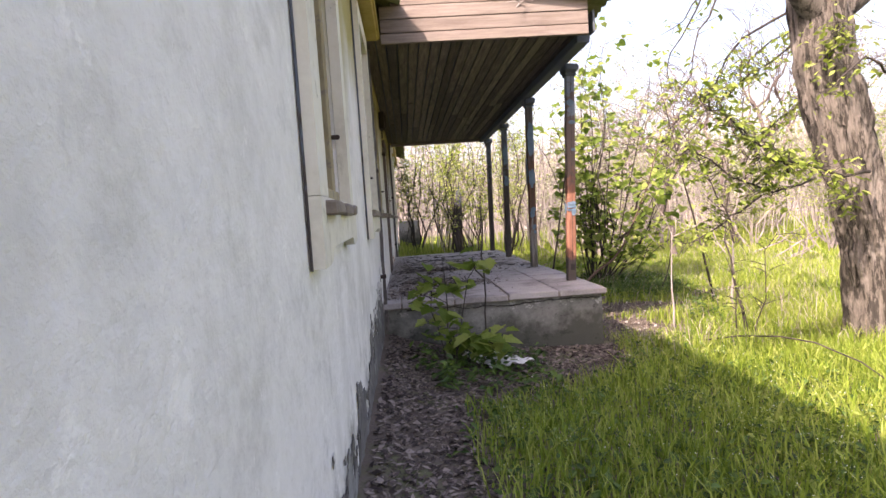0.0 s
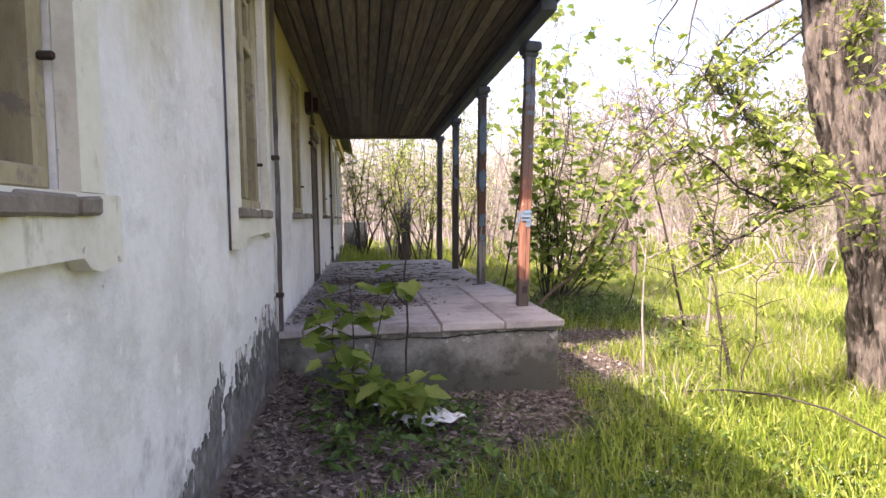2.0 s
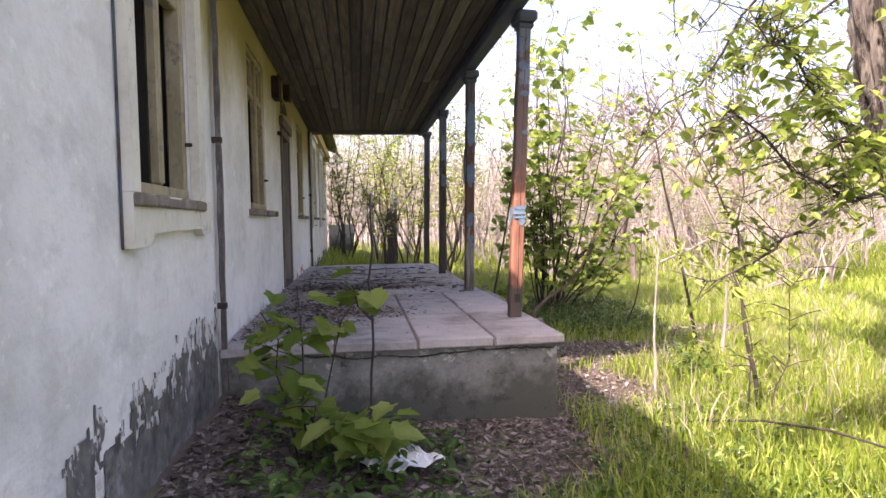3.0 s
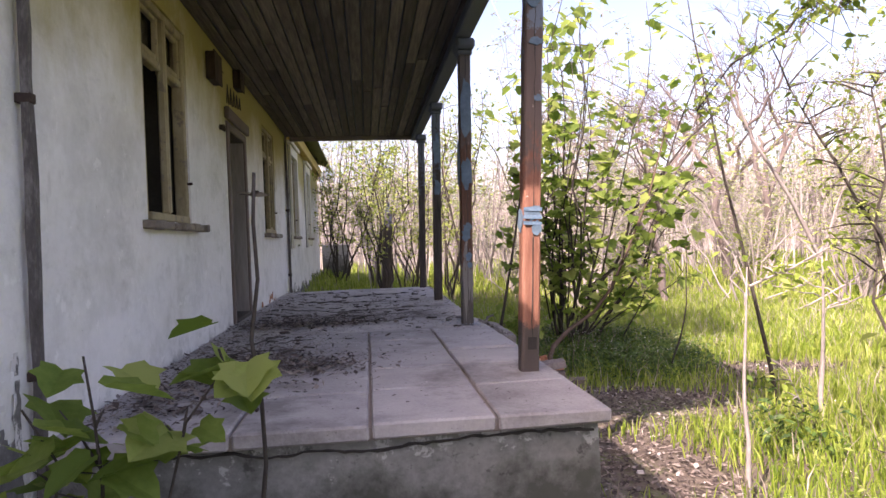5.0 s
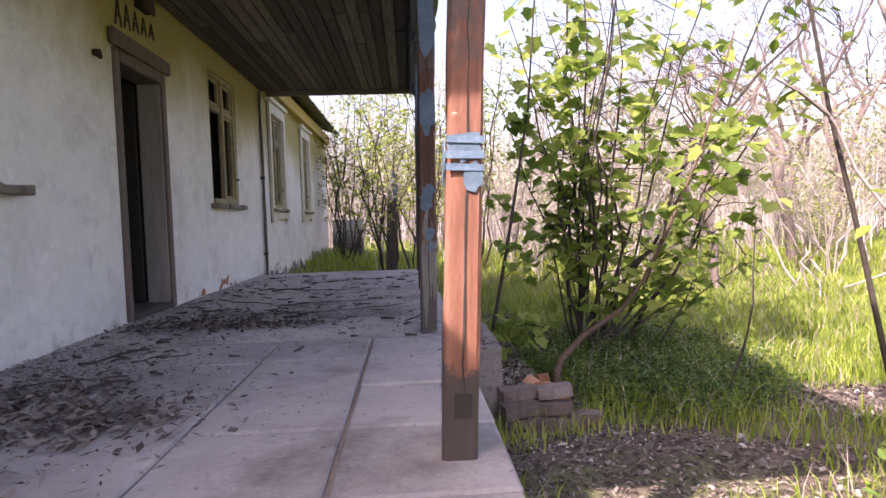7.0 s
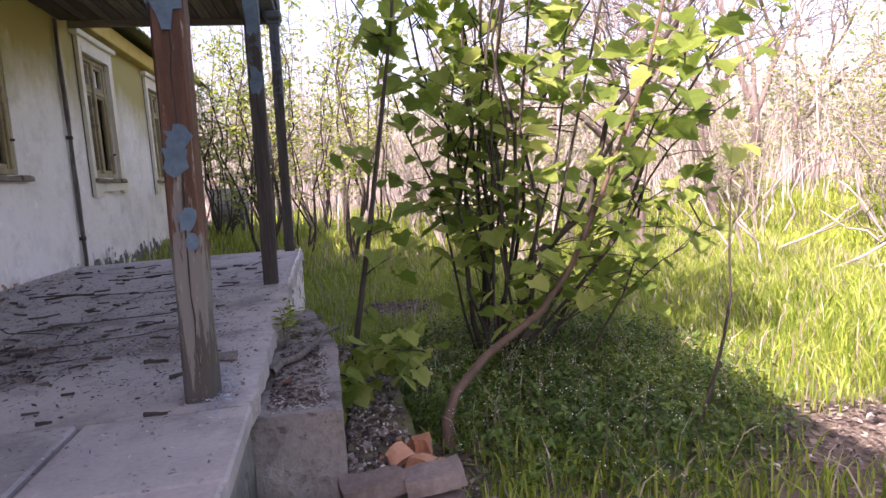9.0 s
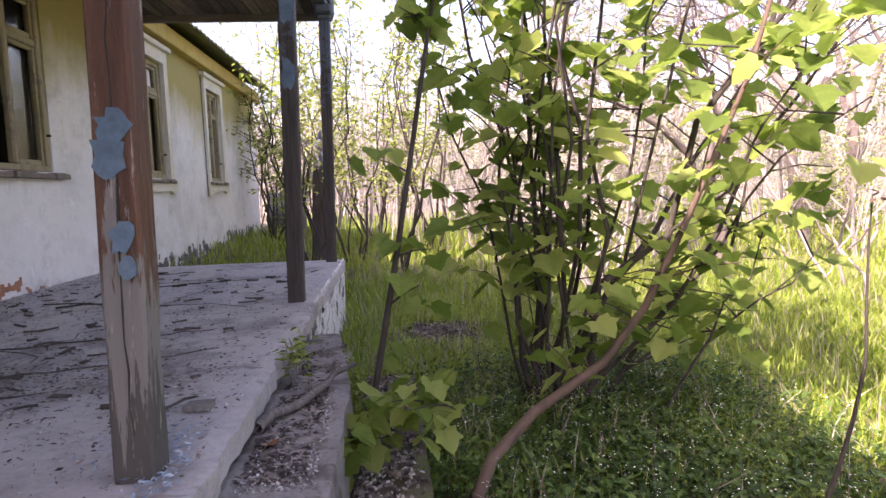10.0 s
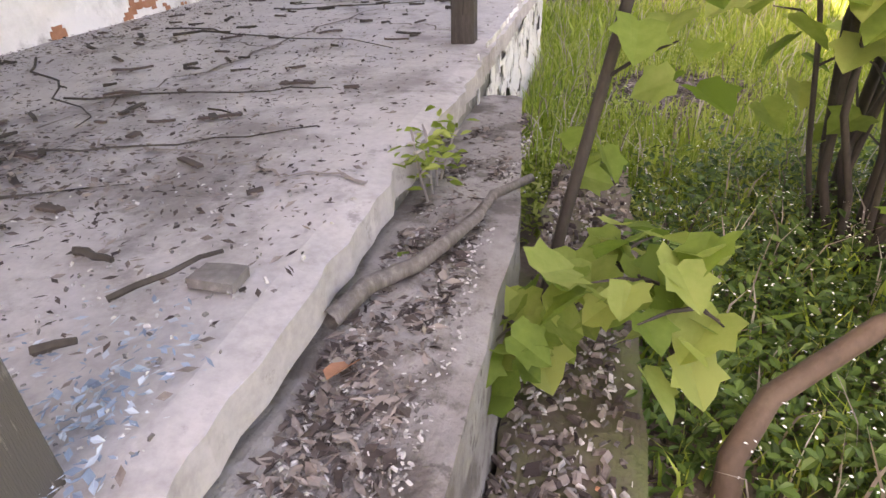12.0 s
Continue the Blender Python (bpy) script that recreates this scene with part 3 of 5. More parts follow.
tube(V, F, [(0.0, 8.42, 2.66), (0.03, 8.42, 2.66), (0.05, 8.42, 2.62)], [0.025, 0.03, 0.012], 8)
tagged(data_part("wall_hook", V, F, RUST), "small rusty hook in the plaster", "hook")

# wall posts at both ends of the porch
for y, lab in ((4.95, "dark weathered batten up the wall at the porch"), (13.0, "dark weathered batten up the wall beyond the porch")):
    b = thing("wall_post", lab, "post", (0, y, 0), group="wall posts")
    bm = rough_block((0.035, 0.036, 2.93), int(y), 0.012, 14)
    bmesh.ops.translate(bm, verts=bm.verts, vec=(0.037, 0.04, 0.44))
    part("batten", bm, BATTEN, b)
    for z in (1.0, 2.1):
        part("bracket", box((0.0, 0.02, z), (0.062, 0.064, z + 0.04), 0.004), RUST, b)
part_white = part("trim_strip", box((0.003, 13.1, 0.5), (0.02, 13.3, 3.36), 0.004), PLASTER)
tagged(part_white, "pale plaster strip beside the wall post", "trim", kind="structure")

# ---- eaves and roof ----
cornice = thing("cornice", "ochre painted boxed cornice along the eaves", "cornice", (0, 0, 0), kind="structure")
part("soffit_box", box((0.004, -7, 3.37), (0.16, 4.72, 3.62), 0.01), YELLOW, cornice)
part("soffit_box", box((0.004, 13.32, 3.45), (0.14, END, 3.66), 0.01), YELLOW, cornice)
part("edge_strip", box((0.161, -7, 3.385), (0.18, 4.72, 3.42), 0.004), YELLOW, cornice)


def wavy_roof(name, x0, z0, x1, z1, y0, y1, label):
    n = int((y1 - y0) / 0.045)
    V, F = [], []
    rows = 8
    for j in range(rows + 1):
        t = j / rows
        for i in range(n + 1):
            y = y0 + (y1 - y0) * i / n
            zz = z0 + (z1 - z0) * t + 0.018 * math.sin(y * 2 * math.pi / 0.18) + 0.01 * noise.noise(Vector((t * 9, y * 1.5, 0)))
            V.append((x0 + (x1 - x0) * t + (0.03 * noise.noise(Vector((0, y * 3, 5))) if j == 0 else 0), y, zz))
    w = n + 1
    for j in range(rows):
        for i in range(n):
            F.append((j * w + i, j * w + i + 1, (j + 1) * w + i + 1, (j + 1) * w + i))
    ob = data_part(name, V, F, ROOF, smooth=True)
    so = ob.modifiers.new("thickness", "SOLIDIFY")
    so.thickness = 0.02
    return tagged(ob, label, "roof", kind="structure")


wavy_roof("roof_front", 0.4, 3.72, -3.1, 5.1, -7.4, END + 0.15, "mossy grey wavy slate roof of the house")
wavy_roof("roof_back", -6.7, 3.66, -3.1, 5.1, -7.4, END + 0.15, "mossy grey wavy slate roof of the house")
wavy_roof("roof_porch", 2.5, 3.66, 0.3, 3.98, 4.66, 13.4, "mossy grey wavy slate roof of the porch")

# ---- porch ----
PX, PY0, PY1, PZ = 2.39, 5.0, 12.8, 0.735
CZ = 3.4


def porch_base():
    V, F = [], []
    bm = bmesh.new()
    add_box(bm, (-0.0, PY0 + 0.035, -0.1), (PX - 0.035, PY1 - 0.02, PZ - 0.075), 0)
    bmesh.ops.subdivide_edges(bm, edges=bm.edges[:], cuts=20, use_grid_fill=True)
    for v in bm.verts:
        if v.co.x > 0.05:
            v.co += noise.noise_vector(v.co * 4) * 0.012 * Vector((1, 1, 0.2)).length / 1.4
            v.co.z = min(v.co.z, PZ - 0.072)
    base = tagged(part("porch_base", bm, FOUND), "cracked damp concrete base of the porch", "porch", kind="structure")
    return base


porch_base()


def front_crack():
    """The wandering crack under the slabs of the porch front."""
    rng = random.Random(14)
    V, F = [], []
    n = 60
    z = PZ - 0.11
    for k in range(n + 1):
        z += rng.gauss(0, 0.006) + (PZ - 0.115 - z) * 0.1
        x = 0.25 + 2.08 * k / n
        w = rng.uniform(0.002, 0.007)
        V += [(x, 5.017, z - w), (x, 5.017, z + w), (x, 5.03, z - w), (x, 5.03, z + w)]
    for k in range(n):
        i = 4 * k
        F += [(i, i + 4, i + 5, i + 1), (i + 1, i + 5, i + 7, i + 3), (i + 2, i, i + 4, i + 6)]
    tagged(data_part("trim_crack", V, F, BLACK), "dark crack along the porch front", "crack", kind="structure")


front_crack()
porch_floor = thing("floor_porch", "worn grey concrete porch floor, paved at its front", "floor", (0, 0, 0), kind="structure")
# smooth screed behind the paving, with a chipped outer edge
SPLIT = 7.72
bm = bmesh.new()
ny, nx = 150, 34
grid = {}
for j in range(ny + 1):
    for i in range(nx + 1):
        y = SPLIT + (PY1 - SPLIT) * j / ny
        chip = 0.03 * noise.noise(Vector((0, y * 3.1, 2))) + 0.02 * noise.noise(Vector((0, y * 11, 2)))
        x = (PX + (chip if i == nx else 0)) * i / nx
        z = PZ + 0.006 * noise.noise(Vector((x * 1.3, y * 1.3, 0))) + 0.003 * noise.noise(Vector((x * 6, y * 6, 0))) - (0.012 if i == nx else 0)
        grid[i, j] = bm.verts.new((x, y, z))
top = [bm.faces.new((grid[i, j], grid[i + 1, j], grid[i + 1, j + 1], grid[i, j + 1])) for j in range(ny) for i in range(nx)]
r = bmesh.ops.extrude_face_region(bm, geom=top)
for g in r["geom"]:
    if isinstance(g, bmesh.types.BMVert):
        g.co.z = PZ - 0.09
bmesh.ops.recalc_face_normals(bm, faces=bm.faces[:])
part("screed", bm, CONCRETE, porch_floor, "smooth stained cement screed with hairline cracks")


def cracks():
    """Open cracks in the screed, as thin dark grooves filled with dirt."""
    rng = random.Random(5)
    V, F = [], []
    for a, b in (((1.2, 9.0), (1.55, 11.6)), ((1.5, 11.4), (0.5, 11.9)), ((1.5, 10.9), (2.3, 10.5)), ((0.4, 9.2), (1.5, 8.6)), ((1.4, 8.9), (2.35, 8.75)), ((0.2, 10.4), (1.4, 10.2))):
        p, q = Vector((*a, PZ)), Vector((*b, PZ))
        n = 22
        side = (q - p).normalized().cross(Vector((0, 0, 1)))
        pts = [p.lerp(q, k / n) + side * rng.gauss(0, 0.03) for k in range(n + 1)]
        s = len(V)
        for c in pts:
            wd = rng.uniform(0.003, 0.011)
            z = PZ + 0.0085
            V += [(c.x - side.x * wd, c.y - side.y * wd, z), (c.x + side.x * wd, c.y + side.y * wd, z)]
        F += [(s + 2 * k, s + 2 * k + 1, s + 2 * k + 3, s + 2 * k + 2) for k in range(n)]
    data_part("crack", V, F, LITTER, porch_floor, "dirt-filled crack")


cracks()

# side steps of broken masonry
steps = thing("porch_steps", "broken masonry steps against the porch, strewn with rubble", "steps", (0, 0, 0), kind="structure")
bm = rough_block((0.34, 2.25, 0.62), 3, 0.009, 24)
for v in bm.verts:
    far = max(0.0, v.co.y + 0.2) / 1.3
    v.co.x -= max(0.0, v.co.x + 0.17) * 0.45 * far
    v.co.z -= 0.07 * far * (v.co.z > 0.3) + (0.02 * abs(noise.noise(v.co * 6)) if v.co.z > 0.55 else 0)
bmesh.ops.translate(bm, verts=bm.verts, vec=(PX + 0.13, 9.03, -0.01))
part("upper_step", bm, STEP, steps, "grey rendered step with a crumbling edge")
bm = rough_block((0.3, 2.2, 0.3), 8, 0.03, 18)
bmesh.ops.translate(bm, verts=bm.verts, vec=(PX + 0.46, 8.9, -0.02))
part("lower_step", bm, SOIL, steps, "collapsed brick step under soil")

# flaking whitewash on the far side of the porch base
V, F = [], []
for j in range(110):
    for i in range(26):
        y, z = 10.0 + j * 0.025, 0.1 + i * 0.025
        if noise.noise(Vector((1, y * 4, z * 4))) + 0.5 * noise.noise(Vector((1, y * 13, z * 13))) < -0.22:
            continue
        s0 = len(V)
        for a, b in ((0, 0), (1, 0), (1, 1), (0, 1)):
            yy, zz = y + a * 0.025, z + b * 0.025
            V.append((PX - 0.018 + 0.012 * noise.noise(Vector((4, yy * 9, zz * 9))), yy, zz))
        F.append((s0, s0 + 1, s0 + 2, s0 + 3))
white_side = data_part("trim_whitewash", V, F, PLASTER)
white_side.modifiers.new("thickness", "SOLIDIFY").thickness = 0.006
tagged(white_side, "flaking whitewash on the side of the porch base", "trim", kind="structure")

# ceiling of boards
bm = bmesh.new()
rng = random.Random(2)
x = 0.01
while x < 2.2:
    w = min(rng.uniform(0.1, 0.125), 2.26 - x)
    cut = rng.uniform(6.5, 11)
    dz = rng.uniform(-0.007, 0.007)
    add_box(bm, (x, 4.8, CZ + dz), (x + w - 0.014, cut, CZ + 0.025 + dz), 0.003)
    add_box(bm, (x, cut + 0.004, CZ - dz), (x + w - 0.014, 13.25, CZ + 0.025 - dz), 0.003)
    x += w
tagged(part("ceiling_porch", bm, WOOD_GREY), "weathered brown boarded porch ceiling, darkened for its shade", "ceiling", kind="structure")
# Dark backing added so that the gaps between the boards read as shade.
tagged(part("ceiling_porch_back", box((0.01, 4.82, CZ + 0.032), (2.24, 13.24, CZ + 0.06), 0), WOOD_DARK), "dark backing added above the porch ceiling to shade its gaps", "ceiling", kind="structure")

frame_roof = thing("porch_roof_frame", "weathered timber beams and fascia of the porch roof", "roof frame", (0, 0, 0), kind="structure")
part("beam", box((2.2, 4.9, CZ - 0.1), (2.34, 13.22, CZ - 0.008), 0.01), WOOD_DARK, frame_roof)
part("end_board", box((0.08, 13.255, CZ - 0.07), (2.34, 13.3, CZ + 0.2), 0.005), WOOD_GREYX, frame_roof)
part("side_board", box((2.345, 4.8, CZ - 0.02), (2.37, 13.25, CZ + 0.2), 0.005), WOOD_DARK, frame_roof)
z = CZ - 0.06
for k, h in enumerate((0.105, 0.135, 0.13, 0.12, 0.14)):
    part("fascia_board", box((0.185 if z < 3.65 else 0.3, 4.73 + 0.006 * (k % 2), z), (2.28, 4.775, z + h - 0.006), 0.005, 0.002), WOOD_GREYX, frame_roof)
    z += h
V, F = [], []
tube(V, F, bend(random.Random(4), (1.3, 4.7, 3.75), (1.55, 4.69, 3.68), 6, 0.3), [0.006] * 7, 5)
tube(V, F, bend(random.Random(6), (1.45, 4.7, 3.68), (1.75, 4.68, 3.74), 6, 0.3), [0.005] * 7, 5)
tagged(data_part("loose_wire", V, F, PALESTEM), "pale loose wire hanging on the fascia", "wire")


def post(y, x, seed, material, label, foot, patches, lean=0.022):
    p = thing("porch_post", label, "post", (x, y, PZ - 0.004), group="porch posts")
    p.rotation_euler = (0, math.atan(lean), 0)
    rng = random.Random(seed)
    h, w = CZ - 0.105 - PZ, 0.052
    bm = bmesh.new()
    n = 26
    rings = []
    for j in range(n + 1):
        z = h * j / n
        ring = []
        for sx, sy in ((-1, -0.8), (-0.8, -1), (0.8, -1), (1, -0.8), (1, 0.8), (0.8, 1), (-0.8, 1), (-1, 0.8)):
            k = w * (1 + 0.09 * noise.noise(Vector((sx * 3 + seed, sy * 3, z * 5))))
            ring.append(bm.verts.new((sx * k, sy * k, z)))
        rings.append(ring)
    for j in range(n):
        for k in range(8):
            bm.faces.new((rings[j][k], rings[j][(k + 1) % 8], rings[j + 1][(k + 1) % 8], rings[j + 1][k]))
    bm.faces.new(rings[-1])
    bm.faces.new(rings[0][::-1])
    shaft = part("shaft", bm, material, p)
    # the split down the face
    V, F = [], []
    for face, (dx, dy) in enumerate(((0, -1), (-1, 0))):
        s = len(V)
        for j in range(30):
            z = h * (0.05 + 0.9 * j / 29)
            c, wd = rng.gauss(0, 0.003) + 0.004, rng.uniform(0.001, 0.004)
            o = w * 1.07
            V += [(c - wd, -o, z), (c + wd, -o, z)] if face == 0 else [(-o, c - wd, z), (-o, c + wd, z)]
        F += [(s + 2 * j, s + 2 * j + 1, s + 2 * j + 3, s + 2 * j + 2) for j in range(29)]
    data_part("split", V, F, BLACK, shaft, "dark drying split in the timber")
    part("capital", box((-0.085, -0.13, h - 0.09), (0.085, 0.13, h - 0.002), 0.02), WOOD_DARK, p)
    part("capital", box((-0.068, -0.075, h - 0.135), (0.068, 0.075, h - 0.092), 0.012), WOOD_DARK, p)
    if foot:
        bm = rough_block((0.118, 0.118, foot), seed, 0.006, 5)
        part("foot", bm, POST_END, p, "bare grey weathered foot of the post")
    for order, (z, hh, y0, y1, face) in enumerate(patches):
        bm = bmesh.new()
        pts = []
        k = 14
        for q in range(k):
            a = 2 * math.pi * q / k
            rr = 0.75 + 0.45 * noise.noise(Vector((q * 0.9, z * 7, seed)))
            u = (y0 + y1) / 2 + (y1 - y0) / 2 * max(-1, min(1, 1.35 * math.cos(a) * rr))
            v = z - PZ + hh / 2 * max(-1, min(1, 1.35 * math.sin(a) * rr))
            o = w * 1.075
            pts.append(bm.verts.new((u, -o, v) if face == "y" else (-o, u, v)))
        f = bm.faces.new(pts)
        r = bmesh.ops.extrude_face_region(bm, geom=[f])
        for g in r["geom"]:
            if isinstance(g, bmesh.types.BMVert):
                g.co += Vector((0, -0.002 - 0.0011 * order, 0)) if face == "y" else Vector((-0.002 - 0.0011 * order, 0, 0))
        bmesh.ops.recalc_face_normals(bm, faces=bm.faces[:])
        part("paint_patch", bm, BLUE, shaft, "flaking patch of old blue paint")
    return p


p1 = post(5.83, 2.25, 1, POST_PAINT, "orange flaking timber porch post with a blue band", 0,
     [(1.64, 0.09, -0.052, 0.052, "y"), (1.56, 0.09, -0.005, 0.052, "y"), (1.6, 0.14, -0.05, 0.05, "x"), (2.3, 0.04, 0.0, 0.05, "y"), (2.62, 0.05, -0.04, 0.05, "y"), (2.85, 0.08, -0.05, 0.03, "y")], 0.046)
for z in (1.61, 1.655, 1.575):
    part("tape", box((-0.055, -0.062, z - PZ), (0.053, -0.0603, z - PZ + 0.02), 0, 0.0015), TAPE, p1, "pale blue torn strip of tape")
part("burn", box((-0.02, -0.0585, 0.13), (0.03, -0.0572, 0.2), 0), BLACK, p1, "dark notch in the post")
post(7.84, 2.225, 2, POST_TWO, "orange-brown timber post with blue flaked patches", 0,
     [(1.55, 0.12, -0.05, 0.03, "y"), (1.62, 0.08, -0.04, 0.052, "y"), (1.36, 0.09, -0.02, 0.04, "y"), (1.28, 0.06, 0.0, 0.04, "y"), (2.1, 0.3, -0.05, 0.05, "y"), (2.6, 0.4, -0.05, 0.05, "y"), (2.2, 0.4, -0.05, 0.05, "x"), (2.8, 0.3, -0.05, 0.05, "y")])
post(10.32, 2.25, 3, WOOD_DARK, "dark timber porch post with traces of blue", 0, [(2.2, 0.2, -0.04, 0.05, "y"), (2.7, 0.4, -0.05, 0.05, "y")])
post(12.62, 2.26, 4, WOOD_DARK, "dark timber porch post at the far end", 0, [])

# ---- concrete box and old post past the house ----
cb = thing("concrete_box", "grey concrete box standing beyond the house corner", "concrete box", (0.02, 20.9, gz(0.4, 21) - 0.05))
bm = rough_block((0.78, 0.8, 1.0), 6, 0.012, 5)
bmesh.ops.translate(bm, verts=bm.verts, vec=(0.39, 0.4, 0))
part("body", bm, FOUND, cb)
part("lid", box((-0.02, -0.02, 0.985), (0.8, 0.82, 1.03), 0.012), FOUND, cb)
st = thing("timber_stump", "broken grey timber stump among saplings", "stump", (1.75, 15.9, gz(1.75, 15.9) - 0.05))
V, F = [], []
tube(V, F, [(0, 0, 0), (0.02, 0, 0.7), (0.06, 0, 1.5), (0.1, 0, 2.05)], [0.13, 0.11, 0.105, 0.08], 9)
data_part("trunk", V, F, WOOD_DARK, st, smooth=True)
V, F = [], []
tube(V, F, [(0.08, 0, 2.0), (0.1, 0.02, 2.15), (0.12, 0.02, 2.2)], [0.05, 0.03, 0.004], 6)
data_part("splinter", V, F, WOOD_DARK, st)


# ---- trees and bushes ----
def plant(name, label, category, trunks, leaves, leaf_mat, stem_mat, shape, size, droop=0.5, group="", twig=0.25):
    """A thing of stems (lists of points, base radius, leaf count) with a crown of leaves on short twigs along them."""
    rng = random.Random(len(label) * 31 + int(trunks[0][0][0][0] * 100) + int(trunks[0][0][0][1] * 17))
    base = trunks[0][0][0]
    ob = thing(name, label, category, base, group)
    o = Vector(base)
    LV, LF, TV, TF = [], [], [], []
    for pts, r0, count, start in trunks:
        V, F = [], []
        pts = [Vector(p) - o for p in pts]
        tube(V, F, pts, taper(r0, max(0.003, r0 * 0.22), len(pts)), 8 if r0 > 0.03 else 6)
        data_part("trunk" if r0 > 0.03 else "stem", V, F, stem_mat, ob, smooth=True)
        seg = len(pts) - 1
        for _ in range(max(1, count // 5) if count else 0):
            u = start + (1 - start) * rng.random()
            k = min(seg - 1, int(u * seg))
            p = pts[k].lerp(pts[k + 1], u * seg - k)
            a = rng.uniform(0, 2 * math.pi)
            ln = twig * rng.uniform(0.3, 1.4)
            q = p + Vector((math.cos(a), math.sin(a), rng.uniform(-0.1, 0.8))) * ln
            m = p.lerp(q, 0.5) + Vector((0, 0, 0.06 * ln))
            tube(TV, TF, [p, m, q], [0.005, 0.004, 0.002], 4)
            for _ in range(5):
                at = q.lerp(p, rng.uniform(0, 0.55)) + Vector([rng.gauss(0, size * 0.5) for _ in range(3)])
                leaf(LV, LF, rng, at, size * rng.uniform(0.55, 1.2), shape, droop)
    if TV:
        tagged(data_part("twig", TV, TF, stem_mat, ob), kind="stuff")
    if LV:
        tagged(data_part("crown", LV, LF, leaf_mat, ob), kind="stuff")
    return ob


def spray(rng, base, n, height, spread, r, count, start, lean=(0, 0), wander=0.05):
    out = []
    for _ in range(n):
        a, d = rng.uniform(0, 2 * math.pi), rng.random()
        b = Vector(base) + Vector((math.cos(a), math.sin(a), 0)) * 0.16 * d
        h = height * rng.uniform(0.6, 1.05)
        t = b + Vector((math.cos(a) * spread * d + lean[0] * h, math.sin(a) * spread * d + lean[1] * h, h))
        out.append((bend(rng, b, t, 8, wander), r * rng.uniform(0.6, 1.1), count, start))
    return out


def on(x, y, dz=-0.04):
    return (x, y, gz(x, y) + dz)


# the great tree beside the walk
def great_tree():
    ob = thing("old_tree", "leaning old tree with deeply furrowed grey-brown bark", "tree", on(4.95, 4.4, -0.1))
    o = Vector(ob.location)
    V, F = [], []
    core = [(5.03, 4.4, 0.0), (4.98, 4.4, 0.5), (4.9, 4.4, 1.1), (4.76, 4.4, 1.7), (4.61, 4.4, 2.3), (4.49, 4.4, 2.9), (4.42, 4.4, 3.5), (4.52, 4.45, 4.4), (4.6, 4.5, 6.5)]
    rad = [0.33, 0.275, 0.255, 0.245, 0.245, 0.25, 0.24, 0.22, 0.12]
    n = 80
    fine, fr = [], []
    for i in range(len(core) - 1):
        for k in range(12):
            fine.append(Vector(core[i]).lerp(Vector(core[i + 1]), k / 12) - o)
            fr.append(rad[i] + (rad[i + 1] - rad[i]) * k / 12)
    for p, r in zip(fine, fr):
        for k in range(n):
            a = 2 * math.pi * k / n
            c = Vector((math.cos(a), math.sin(a), 0))
            q = Vector((c.x * 4.4, c.y * 4.4, p.z * 0.8))
            ridge = abs(noise.noise(q * 2.2)) * 0.1 + abs(noise.noise(q * 4.6)) * 0.05
            V.append(tuple(p + c * (r - 0.035 + ridge)))
    for j in range(len(fine) - 1):
        for k in range(n):
            F.append((j * n + k, j * n + (k + 1) % n, (j + 1) * n + (k + 1) % n, (j + 1) * n + k))
    data_part("trunk", V, F, BARK, ob, smooth=True)
    rng = random.Random(12)
    limbs = [((4.45, 4.35, 3.25), (3.3, 3.5, 4.5), 0.13), ((4.62, 4.4, 3.3), (6.0, 3.6, 5.4), 0.12), ((4.55, 4.45, 4.2), (5.0, 6.5, 6.5), 0.1), ((4.6, 4.5, 5.4), (3.6, 5.2, 8.2), 0.09), ((4.6, 4.5, 6.0), (6.2, 4.6, 8.8), 0.08), ((4.6, 4.5, 6.3), (4.8, 3.6, 9.4), 0.07)]
    LV, LF, TV, TF = [], [], [], []
    for a, b, r in limbs:
        V, F = [], []
        pts = [Vector(p) - o for p in bend(rng, a, b, 8, 0.05)]
        tube(V, F, pts, taper(r, r * 0.4, 9), 12)
        data_part("limb", V, F, BARK, ob, smooth=True)
